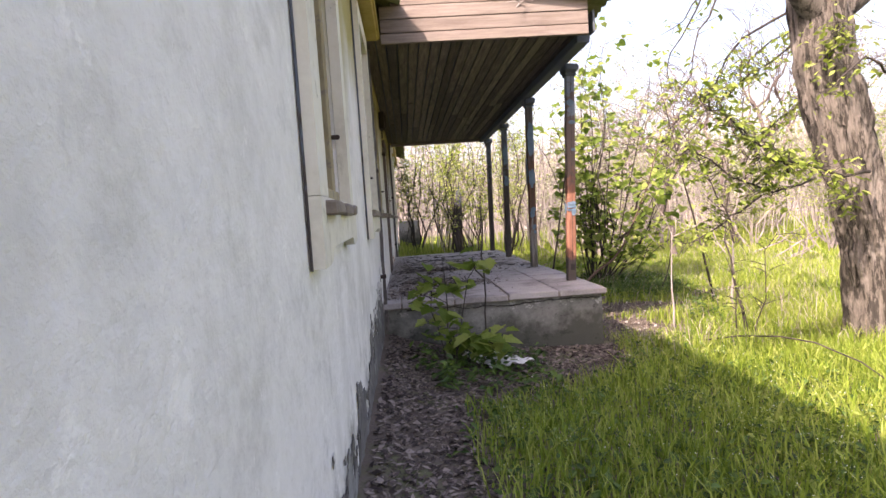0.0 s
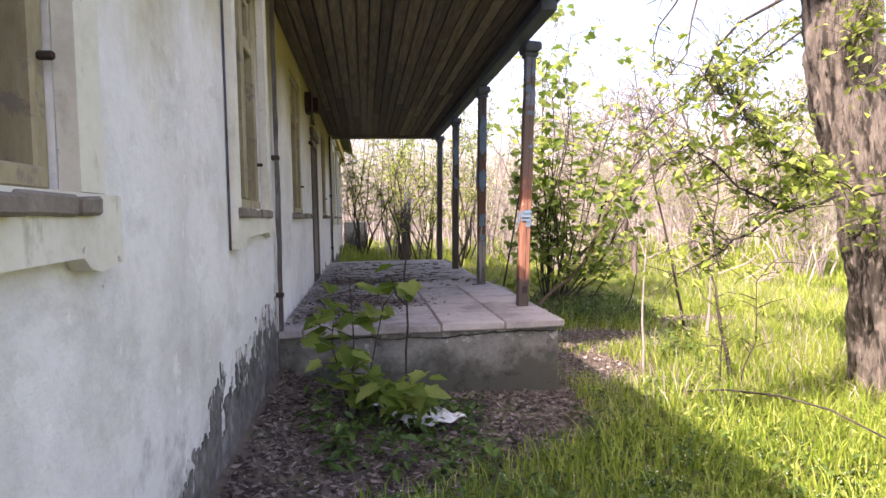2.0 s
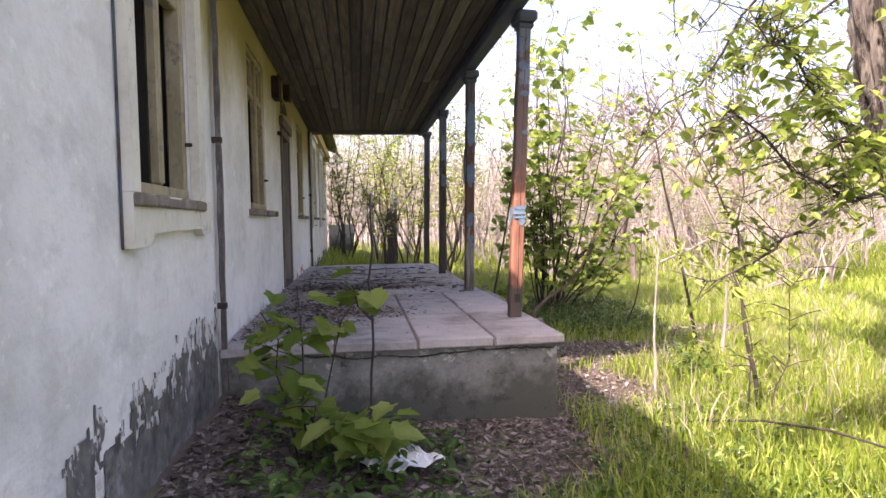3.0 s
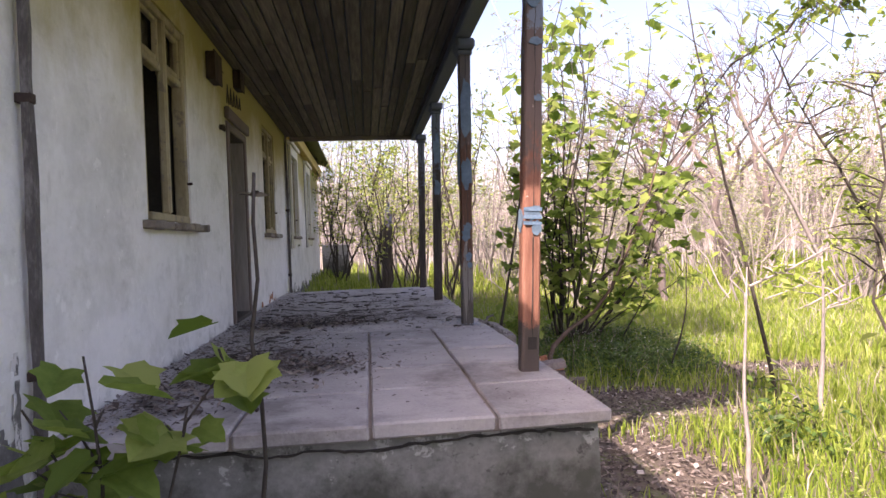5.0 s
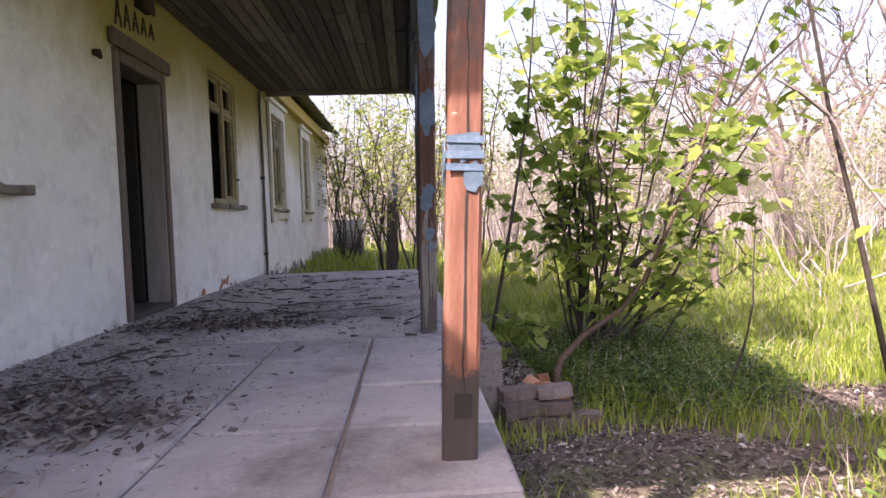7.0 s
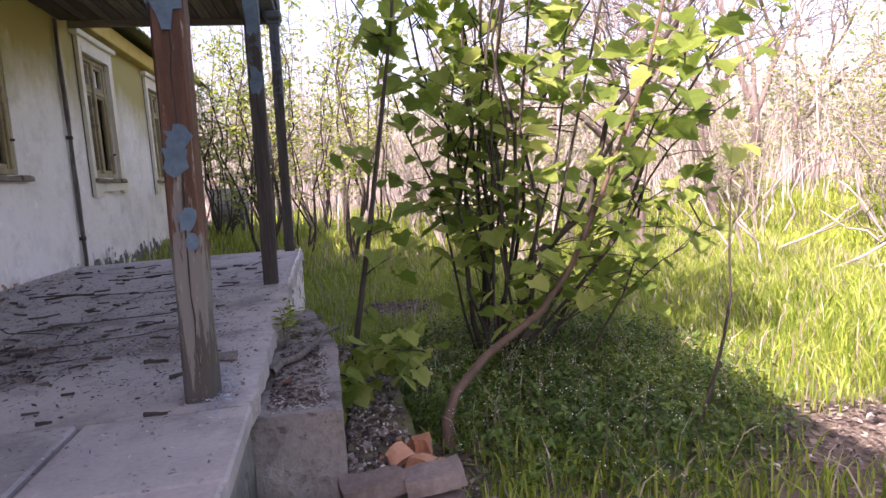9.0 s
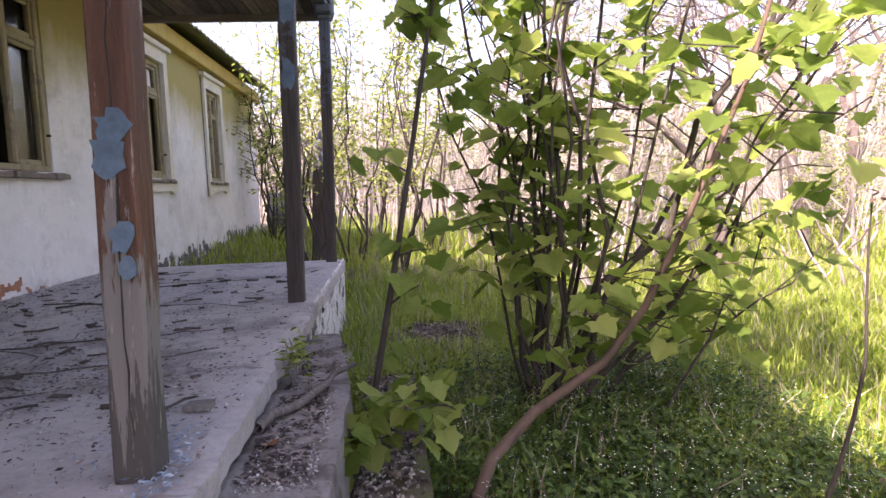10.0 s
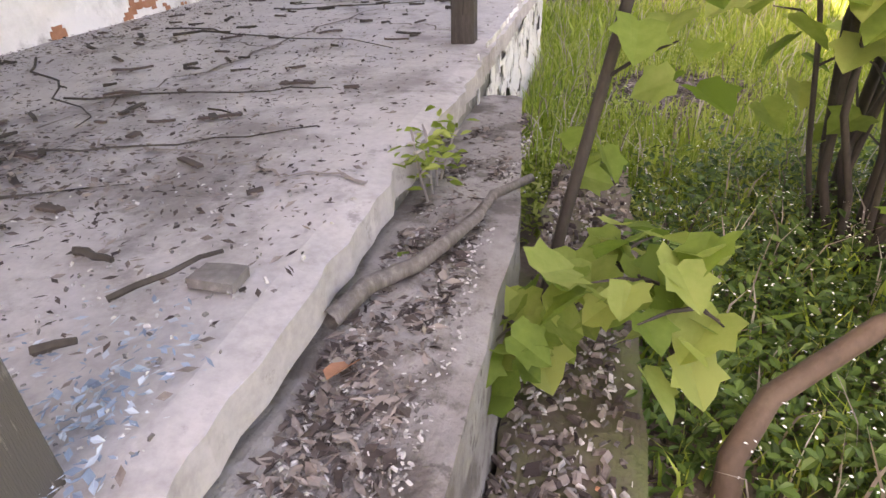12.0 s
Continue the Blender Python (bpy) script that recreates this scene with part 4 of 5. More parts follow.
    # thin hanging twigs and leafy side shoots
    hang = [((3.3, 4.1, 4.0), (2.75, 3.9, 2.5), 0.014, 18), ((3.25, 4.0, 4.0), (3.0, 4.4, 2.75), 0.012, 18), ((3.6, 4.2, 3.7), (2.8, 4.5, 3.3), 0.013, 12),
            ((4.9, 4.0, 2.9), (3.6, 3.2, 2.45), 0.016, 26), ((4.6, 4.0, 1.75), (2.9, 3.3, 1.95), 0.018, 150), ((3.5, 3.5, 1.75), (2.55, 3.15, 2.5), 0.01, 130), ((3.8, 3.6, 1.72), (2.45, 3.1, 1.62), 0.011, 130),
            ((3.2, 3.4, 1.6), (2.6, 3.5, 1.3), 0.01, 40), ((5.2, 4.3, 2.6), (5.0, 2.9, 2.3), 0.012, 40), ((3.9, 5.0, 7.4), (3.0, 5.6, 8.9), 0.03, 120), ((5.8, 4.6, 8.0), (7.0, 5.0, 9.2), 0.03, 120), ((4.75, 3.9, 8.5), (4.4, 3.0, 10.2), 0.03, 120), ((5.0, 6.3, 6.3), (5.4, 7.4, 7.4), 0.03, 120), ((5.9, 3.7, 5.3), (7.2, 3.2, 6.4), 0.03, 120), ((4.7, 4.6, 3.6), (4.2, 6.6, 2.6), 0.016, 110), ((4.6, 4.7, 3.4), (3.95, 5.6, 2.7), 0.014, 90), ((4.7, 4.7, 3.7), (4.7, 6.9, 2.9), 0.016, 110), ((4.8, 4.6, 3.2), (4.55, 6.0, 2.1), 0.014, 90), ((4.35, 4.2, 2.7), (4.2, 3.9, 3.1), 0.01, 60), ((4.4, 4.15, 1.4), (4.35, 3.85, 1.65), 0.008, 40)]
    for a, b, r, cnt in hang:
        pts = [Vector(p) - o for p in bend(rng, a, b, 8, 0.07)]
        V, F = [], []
        tube(V, F, pts, taper(r, 0.003, 9), 6)
        data_part("branch", V, F, STEM, ob, smooth=True)
        for _ in range(cnt):
            u = rng.uniform(0.25, 1) * 7.99
            p = pts[int(u)].lerp(pts[int(u) + 1], u % 1)
            q = p + Vector([rng.gauss(0, 0.09) for _ in range(3)])
            tube(TV, TF, [p, q], [0.003, 0.0015], 4)
            for _ in range(2):
                leaf(LV, LF, rng, q + Vector([rng.gauss(0, 0.02) for _ in range(3)]), rng.uniform(0.045, 0.095), OVAL, 0.4)
    tagged(data_part("twig", TV, TF, STEM, ob), kind="stuff")
    tagged(data_part("crown", LV, LF, FRESH, ob), kind="stuff")
    return ob


great_tree()

rng = random.Random(21)
# maple clump in front of the porch base
plant("maple_seedling", "young maple seedling with bright lobed leaves", "sapling",
      [(bend(rng, on(0.62, 4.1), (0.62, 4.05, 1.22), 6, 0.05), 0.009, 20, 0.5), (bend(rng, on(0.6, 4.12), (0.9, 4.08, 1.1), 5, 0.06), 0.007, 15, 0.6), (bend(rng, on(0.6, 4.1), (0.4, 4.2, 1.08), 5, 0.06), 0.007, 10, 0.6),
       (bend(rng, on(0.66, 4.05), (0.7, 3.95, 0.62), 4, 0.06), 0.006, 30, 0.3), (bend(rng, on(0.85, 4.0), (1.05, 3.9, 0.5), 4, 0.06), 0.006, 25, 0.3)], 0, MAPLE, STEM, LOBES, 0.15, 0.25, twig=0.14)
# dry stalk with a bud
bud = thing("dry_stalk", "tall dry leafless stalk with a withered bud", "stalk", on(1.0, 4.3))
o = Vector(bud.location)
V, F = [], []
tube(V, F, [Vector(p) - o for p in bend(rng, on(0.95, 4.3), (1.0, 4.36, 1.66), 9, 0.02)], taper(0.009, 0.006, 10), 6)
data_part("stem", V, F, STEM, bud, smooth=True)
V, F = [], []
tube(V, F, [Vector(p) - o for p in ((1.0, 4.3, 1.0), (0.93, 4.28, 1.08), (0.9, 4.27, 1.2))], [0.008, 0.006, 0.004], 5)
data_part("side_shoot", V, F, STEM, bud)
V, F = [], []
for k in range(7):
    leaf(V, F, rng, Vector((1.0, 4.36, 1.66)) - o, 0.05, OVAL, -0.2)
data_part("bud", V, F, LITTER, bud)

plant("pale_sapling", "thin pale dry sapling with a few leaves on top", "sapling", [(bend(rng, on(3.28, 5.35), (3.34, 5.38, 1.3), 7, 0.012), 0.016, 0, 0.9), (bend(rng, (3.34, 5.38, 1.2), (3.95, 5.2, 1.5), 6, 0.05), 0.008, 60, 0.2), (bend(rng, (3.34, 5.38, 1.15), (3.1, 5.5, 1.7), 5, 0.05), 0.006, 20, 0.3)], 0, FRESH, PALESTEM, OVAL, 0.06, 0.3, twig=0.12)
plant("leafy_sapling", "dark-stemmed sapling with small fresh leaves", "sapling", [(bend(rng, on(3.92, 4.95), (3.84, 5.0, 1.25), 7, 0.03), 0.022, 20, 0.3), (bend(rng, (3.84, 5.0, 1.2), (3.6, 5.3, 2.3), 7, 0.06), 0.012, 110, 0.2), (bend(rng, (3.84, 5.0, 1.1), (4.2, 5.2, 2.2), 7, 0.06), 0.01, 90, 0.2), (bend(rng, on(3.95, 4.9), (4.25, 4.7, 1.2), 5, 0.06), 0.008, 70, 0.2), (bend(rng, on(3.7, 4.8), (3.45, 4.6, 1.0), 5, 0.06), 0.008, 50, 0.2)], 0, FRESH, STEM, OVAL, 0.055, 0.3, twig=0.2)

# the big maple bush by the porch side
stems = spray(rng, on(3.78, 9.7), 14, 4.7, 1.05, 0.016, 36, 0.14)
stems += [(bend(rng, on(3.75, 9.6), (6.2, 9.3, 3.7), 9, 0.05), 0.026, 60, 0.15), (bend(rng, on(3.8, 9.6), (6.0, 10.2, 4.4), 9, 0.05), 0.024, 50, 0.2), (bend(rng, on(3.85, 9.7), (5.4, 9.0, 2.6), 9, 0.05), 0.02, 60, 0.2),
          (bend(rng, on(3.9, 9.55), (5.0, 8.75, 1.7), 9, 0.05), 0.015, 50, 0.3), (bend(rng, on(3.85, 9.5), (4.7, 8.9, 2.3), 9, 0.05), 0.015, 50, 0.3), (bend(rng, on(3.95, 9.6), (5.1, 9.3, 1.2), 8, 0.05), 0.013, 50, 0.25),
          (bend(rng, on(3.7, 9.6), (3.2, 9.7, 2.6), 8, 0.05), 0.014, 40, 0.3), (bend(rng, on(3.8, 9.75), (4.9, 9.9, 3.3), 9, 0.05), 0.017, 50, 0.3)]
plant("maple_bush", "tall many-stemmed maple bush with fresh green leaves", "bush", stems, 0, MAPLE, STEM, LOBES, 0.145, 0.35, twig=0.5)
plant("bent_maple", "low maple with a bent brown trunk", "sapling", [([on(3.22, 8.48), (3.185, 8.5, 0.14), (3.19, 8.54, 0.24), (3.26, 8.63, 0.34), (3.46, 8.72, 0.49), (3.77, 8.76, 0.67), (3.98, 8.8, 0.9), (4.18, 8.82, 1.28), (4.5, 8.9, 1.9), (4.85, 9.0, 2.9)], 0.036, 70, 0.5)], 0, MAPLE, BROWNSTEM, LOBES, 0.115, 0.5, twig=0.3)
plant("maple_sapling", "slender maple sapling beside the broken steps", "sapling", [([(2.73, 9.0, 0.2), (2.79, 9.0, 0.55), (2.92, 9.0, 1.2), (3.02, 9.0, 1.75), (3.12, 9.0, 2.3), (3.2, 9.02, 3.2), (3.25, 9.05, 4.3)], 0.019, 45, 0.12), (bend(rng, (2.75, 8.95, 0.25), (2.74, 8.5, 0.55), 4, 0.05), 0.007, 40, 0.5), (bend(rng, (2.78, 9.0, 0.45), (3.12, 8.5, 0.62), 4, 0.05), 0.006, 40, 0.4)], 0, MAPLE, STEM, LOBES, 0.11, 0.5, twig=0.14)
plant("maple_sapling", "slender maple sapling beside the bush", "sapling", [(bend(rng, on(3.78, 10.0), (3.7, 10.0, 4.2), 9, 0.012), 0.022, 90, 0.25), (bend(rng, on(3.82, 10.02), (3.8, 10.2, 3.4), 9, 0.02), 0.016, 50, 0.25)], 0, MAPLE, STEM, LOBES, 0.14, 0.5, twig=0.3)
plant("budding_shoot", "bare thin shoot with an opening bud", "shoot", [(bend(rng, on(4.33, 8.2), (4.6, 8.3, 1.35), 7, 0.03), 0.012, 8, 0.92)], 0, BROWNSTEM, STEM, OVAL, 0.05, 0, twig=0.03)
plant("budding_shoot", "bare forked shoot leaning from the grass", "shoot", [(bend(rng, on(4.1, 9.3), (4.75, 9.2, 1.3), 7, 0.05), 0.012, 6, 0.9), (bend(rng, (4.6, 9.2, 1.1), (4.8, 9.3, 1.75), 5, 0.05), 0.008, 8, 0.8)], 0, BROWNSTEM, STEM, OVAL, 0.05, 0, twig=0.03)
plant("leaning_sapling", "long thin dark sapling leaning over the path", "sapling", [(bend(rng, on(4.6, 6.95), (3.95, 7.0, 3.4), 9, 0.012), 0.019, 0, 0.9)], 0, FRESH, STEM, OVAL, 0.05, 0.2)
plant("forked_sapling", "pale forked sapling with a few new leaves", "sapling", [(bend(rng, on(4.55, 6.4), (4.58, 6.42, 1.35), 6, 0.015), 0.022, 10, 0.8), (bend(rng, (4.58, 6.42, 1.3), (3.75, 6.6, 3.1), 8, 0.02), 0.016, 10, 0.85), (bend(rng, (4.58, 6.42, 1.3), (4.95, 6.3, 2.2), 6, 0.03), 0.012, 20, 0.5), (bend(rng, (4.56, 6.4, 1.0), (4.0, 6.2, 1.15), 5, 0.05), 0.006, 20, 0.6), (bend(rng, on(4.3, 6.2), (4.05, 6.1, 0.55), 4, 0.06), 0.006, 40, 0.2)], 0, FRESH, PALESTEM, OVAL, 0.07, 0.2, twig=0.1)

# grove behind the porch
grove = [(1.7, 15.4), (0.6, 18.6), (2.3, 16.4), (3.0, 15.0), (1.6, 18.0), (0.5, 18.8), (3.6, 17.5), (2.6, 19.0)]
for k, (x, y) in enumerate(grove):
    plant("grove_sapling", "dark many-stemmed sapling with yellow-green leaves", "sapling", spray(rng, on(x, y), 5, 4.4, 0.9, 0.026, 170, 0.3), 0, FRESH, STEM, OVAL, 0.1, 0.4, "grove behind the porch", 0.35)
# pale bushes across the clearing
# From y 11 on, the stems take the haze-greyed colour.
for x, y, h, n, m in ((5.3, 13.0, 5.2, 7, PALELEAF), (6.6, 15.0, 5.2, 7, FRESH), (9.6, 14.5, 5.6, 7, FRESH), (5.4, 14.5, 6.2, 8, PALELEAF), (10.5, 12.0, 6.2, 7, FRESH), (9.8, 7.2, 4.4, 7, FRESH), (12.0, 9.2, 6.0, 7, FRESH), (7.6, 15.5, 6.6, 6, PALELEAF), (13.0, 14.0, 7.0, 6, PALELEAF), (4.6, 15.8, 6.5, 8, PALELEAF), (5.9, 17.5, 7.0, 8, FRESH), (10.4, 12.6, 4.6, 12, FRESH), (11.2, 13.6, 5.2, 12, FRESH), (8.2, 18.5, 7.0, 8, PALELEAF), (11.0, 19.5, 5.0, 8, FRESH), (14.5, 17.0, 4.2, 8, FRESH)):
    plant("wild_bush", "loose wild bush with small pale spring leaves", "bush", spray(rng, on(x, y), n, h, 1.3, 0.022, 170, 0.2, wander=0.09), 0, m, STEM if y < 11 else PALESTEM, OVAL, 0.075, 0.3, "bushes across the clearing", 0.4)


def bare_tree(x, y, h, seed, label):
    rng = random.Random(seed)
    ob = thing("bare_tree", label, "tree", on(x, y))
    V, F, BV, BF = [], [], [], []

    def grow(p, d, ln, r, depth):
        q = p + d * ln
        pts = bend(rng, p, q, 4, 0.1)
        tube(V if depth > 4 else BV, F if depth > 4 else BF, pts, taper(r, r * 0.65, 5), 7 if depth > 3 else 3)
        if depth:
            for _ in range(rng.choice((2, 3))):
                nd = (d + Vector((rng.gauss(0, 0.55), rng.gauss(0, 0.55), rng.gauss(0.05, 0.3)))).normalized()
                grow(q.lerp(p, rng.uniform(0, 0.3)), nd, ln * rng.uniform(0.6, 0.85), r * 0.6, depth - 1)
    grow(Vector((0, 0, 0)), Vector((rng.gauss(0, 0.15), 0, 1)).normalized(), h * 0.32, h * 0.0155, 6)
    data_part("trunk", V, F, GREYBARK, ob, smooth=True)
    tagged(data_part("branchwork", BV, BF, GREYBARK, ob, smooth=True), kind="stuff")


for k, (x, y, h) in enumerate(((6.9, 13.2, 5.0), (10.2, 16.5, 7.5), (13.0, 19.0, 8.5), (8.6, 22.0, 8.0), (16.5, 16.0, 8.0), (11.8, 25.0, 9.0), (18.5, 24.0, 10.0), (14.5, 23.0, 9.0), (9.5, 27.0, 9.0), (21.0, 20.0, 9.0))):
    bare_tree(x, y, h, 40 + k, "bare dark tree with crooked branches")

V, F = [], []
tube(V, F, [(3.2, 4.75, 0.12), (3.45, 4.3, 0.25), (3.62, 3.9, 0.31), (3.68, 3.5, 0.33), (3.7, 3.0, 0.28), (3.75, 2.6, 0.12)], taper(0.009, 0.006, 6), 6)
tagged(data_part("arched_twig", V, F, STEM, smooth=True), "dark bare twig arching over the grass", "branch")

# fallen and leaning dry branches across the clearing
rng = random.Random(77)
for k in range(18):
    a = Vector(on(rng.uniform(5.8, 11), rng.uniform(10.5, 15), 0.0))
    b = a + Vector((rng.uniform(-1.5, 1.5), rng.uniform(-1.2, 1.2), rng.uniform(0.5, 2.6)))
    V, F = [], []
    tube(V, F, bend(rng, a, b, 6, 0.12), taper(0.02, 0.008, 7), 6)
    tube(V, F, bend(rng, a.lerp(b, 0.5), a.lerp(b, 0.6) + Vector((rng.uniform(-0.7, 0.7), rng.uniform(-0.7, 0.7), 0.4)), 4, 0.1), taper(0.012, 0.004, 5), 5)
    tagged(data_part("dry_branch", V, F, PALESTEM, smooth=True), "pale dry branch leaning in the grass", "branch", "dry branches")


# far woods
def far_woods():
    rng = random.Random(9)
    V, F, LV, LF, DV, DF = [], [], [], [], [], []
    for _ in range(1500):
        d = rng.uniform(0, 1)
        y = 18 + 50 * d ** 1.3
        x = rng.uniform(-14, 6 + 45 * (0.3 + d))
        if (x < 1 and y < 23) or (x > 6 and y < 40 and rng.random() < 0.45):
            continue
        h = rng.uniform(3.0, 7.5) * (1.3 if y > 34 else 1.0 if x < 5 else 0.65)
        b = on(x, y)
        t = (x + rng.gauss(0, 0.5), y + rng.gauss(0, 0.5), b[2] + h)
        pts = bend(rng, b, t, 4, 0.04)
        r = rng.uniform(0.012, 0.035) * (1 + d)
        tube(V, F, pts, taper(r, 0.006, 5), 4)
        for _ in range(6):
            u = rng.uniform(0.3, 0.98) * 3.99
            p = pts[int(u)].lerp(pts[int(u) + 1], u % 1)
            tube(V, F, [p, p + Vector((rng.gauss(0, 0.5), rng.gauss(0, 0.5), rng.uniform(0.2, 0.9)))], [0.009, 0.004], 3)
        if rng.random() < 0.6:
            for _ in range(50):
                p = Vector(t) - Vector((0, 0, rng.uniform(0, h * 0.65))) + Vector((rng.gauss(0, 0.5), rng.gauss(0, 0.5), 0))
                leaf(LV, LF, rng, p, rng.uniform(0.09, 0.2), SMALL, 0.3)
    for _ in range(2200):
        y = rng.uniform(16, 40)
        x = rng.uniform(-6, 34)
        if x < 1 and y < 23:
            continue
        b = Vector(on(x, y))
        tube(DV, DF, [b, b + Vector((rng.gauss(0, 0.15), rng.gauss(0, 0.15), rng.uniform(0.6, 1.9)))], [0.011, 0.004], 3)
    # Haze over the wood is put into its stem and reed colours.
    w = thing("far_woods", "thin far woodland, paled for haze, with sparse spring leaves", "woodland", kind="stuff")
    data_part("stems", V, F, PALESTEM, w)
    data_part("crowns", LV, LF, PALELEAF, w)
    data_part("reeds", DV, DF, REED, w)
    # the wood's dense back, as a thick hedge of brush
    V, F, LV, LF = [], [], [], []
    for _ in range(2600):
        a = rng.uniform(-0.5, 1.95)
        rr = rng.uniform(46, 75)
        x, y = 2 + rr * math.sin(a), 5 + rr * math.cos(a)
        if x < -6 and y < 30:
            continue
        h = rng.uniform(3, 9)
        b = Vector(on(x, y))
        tube(V, F, [b, b + Vector((rng.gauss(0, 1), rng.gauss(0, 1), h))], [0.09, 0.02], 3)
        for _ in range(26):
            leaf(LV, LF, rng, b + Vector((rng.gauss(0, 1.3), rng.gauss(0, 1.3), rng.uniform(0.3, h * 0.9))), rng.uniform(0.3, 0.75), SMALL, 0.2)
    w = thing("wood_edge", "hazy brown-green brush at the wood's far edge", "woodland", kind="stuff")
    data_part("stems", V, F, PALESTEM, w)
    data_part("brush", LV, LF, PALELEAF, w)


far_woods()

rng = random.Random(91)
for k in range(16):
    x, y = 5.5 + 1.05 * k + rng.uniform(-0.6, 0.6), rng.uniform(16.5, 24) - 0.35 * k
    plant("low_bush", "low spreading bush with pale green new leaves", "bush", spray(rng, on(x, y), 6, rng.uniform(1.3, 2.6), 1.4, 0.014, 150, 0.1, wander=0.09), 0, FRESH if k % 3 else PALELEAF, PALESTEM, OVAL, 0.085, 0.2, "low bushes before the wood", 0.4)

# side woods to the right of the walk
for k, (x, y) in enumerate(((9.5, 3.0), (11.5, 5.6), (8.2, 5.4), (13.5, 2.0), (15, 7.5), (10.0, -1.5))):
    plant("wild_bush", "loose wild bush with small fresh leaves", "bush", spray(rng, on(x, y), 6, 5.0, 1.4, 0.025, 170, 0.15, wander=0.08), 0, FRESH, STEM, OVAL, 0.085, 0.3, "bushes across the clearing", 0.45)


# ---- grass and herbs ----
def bare_patch(x, y):
    """How little grows at a place: 1 on bare soil, 0 in the meadow."""
    n = noise.noise(Vector((x * 0.9, y * 0.9, 7))) * 0.5 + noise.noise(Vector((x * 2.3, y * 2.3, 1))) * 0.25
    b = 0.0
    if x < 3.4 and y < 5.1:
        edge = 0.74 + 0.1 * math.sin(y * 2) if y < 2.9 else min(2.5, 0.74 + (y - 2.9) * 1.5)
        b = max(b, 1 / (1 + math.exp((x - edge) * 7)))
    b = max(b, 1.25 * math.exp(-((x - 2.9) / 0.55) ** 2 - ((y - 5.75) / 0.75) ** 2))
    b = max(b, 1.3 * math.exp(-((x - 3.3) / 1.1) ** 2 - ((y - 7.05) / 0.6) ** 2))
    b = max(b, 1.0 * math.exp(-((x - 5.2) / 1.0) ** 2 - ((y - 7.9) / 0.6) ** 2))
    b = max(b, 1.0 * math.exp(-((x - 2.75) / 0.4) ** 2 - ((y - 8.6) / 0.9) ** 2))
    b = max(b, 1.0 * math.exp(-((x - 3.15) / 0.22) ** 2 - ((y - 8.2) / 0.35) ** 2))
    b = max(b, 0.9 * math.exp(-((x - 3.2) / 0.6) ** 2 - ((y - 11.8) / 0.7) ** 2))
    return b + n * 0.6


def blades(name, count, xr, yr, hmin, hmax, wid, material, label, seed, dens=None, category="grass"):
    rng = random.Random(seed)
    V, F = [], []
    for _ in range(count):
        x, y = rng.uniform(*xr), rng.uniform(*yr)
        if x < 0.05 or (x < PX + 0.02 and PY0 < y < PY1) or (x < 3.0 and 7.95 < y < 10.1):
            continue
        k = bare_patch(x, y)
        if rng.random() < k * 1.25 or (dens and rng.random() > dens(x, y)):
            continue
        h = rng.uniform(hmin, hmax) * (1 - 0.45 * max(0, k))
        a = rng.uniform(0, 2 * math.pi)
        w = wid * rng.uniform(0.6, 1.3)
        b = Vector((x, y, gz(x, y) - 0.01))
        s = Vector((math.cos(a), math.sin(a), 0)) * w
        d = Vector((rng.gauss(0, 0.3), rng.gauss(0, 0.3), 0)) * h
        m = b + d * 0.35 + Vector((0, 0, h * 0.6))
        t = b + d + Vector((0, 0, h * rng.uniform(0.8, 1.0)))
        i = len(V)
        V += [tuple(b - s), tuple(b + s), tuple(m - s * 0.8), tuple(m + s * 0.8), tuple(t)]
        F += [(i, i + 1, i + 3, i + 2), (i + 2, i + 3, i + 4)]
    return tagged(data_part(name, V, F, material), label, category, kind="stuff")


blades("grass", 80000, (0.6, 6.4), (-4.0, 6.0), 0.07, 0.27, 0.0048, GRASS, "lush bright green spring grass", 1)
blades("grass", 85000, (2.3, 8.5), (6.0, 14.5), 0.07, 0.26, 0.0052, GRASS, "lush bright green spring grass", 2, lambda x, y: 0.25 + 0.75 * min(1, ((x - 3.85) / 1.0) ** 2 + ((y - 9.1) / 1.3) ** 2))
blades("grass", 60000, (-1, 22), (13, 32), 0.12, 0.32, 0.012, GRASS, "tall green meadow grass", 3)
blades("grass", 110000, (6, 24), (-6, 14), 0.1, 0.28, 0.011, GRASS, "tall green meadow grass", 4)
blades("dry_grass", 9000, (2.4, 9), (4, 15), 0.1, 0.4, 0.004, DRYGRASS, "dry straw among the green grass", 5)


def herbs(name, count, xr, yr, hmax, size, seed, label, dens, material=HERB):
    rng = random.Random(seed)
    V, F, BV, BF = [], [], [], []
    for _ in range(count):
        x, y = rng.uniform(*xr), rng.uniform(*yr)
        if x < 0.05 or (x < PX + 0.02 and PY0 < y < PY1) or (x < 2.98 and 7.95 < y < 9.6) or rng.random() > dens(x, y):
            continue
        h = rng.uniform(0.04, hmax)
        b = Vector((x, y, gz(x, y)))
        for _ in range(6):
            leaf(V, F, rng, b + Vector((rng.gauss(0, 0.035), rng.gauss(0, 0.035), h * rng.uniform(0.2, 1))), size * rng.uniform(0.5, 1.3), OVAL, 0.25)
        if rng.random() < 0.18:
            for _ in range(3):
                leaf(BV, BF, rng, b + Vector((rng.gauss(0, 0.03), rng.gauss(0, 0.03), h + 0.02)), 0.011, SMALL, 0)
    ob = thing(name, label, "herbs", kind="stuff")
    data_part("leaves", V, F, material, ob)
    if BV:
        data_part("blossoms", BV, BF, BLOSSOM, ob)


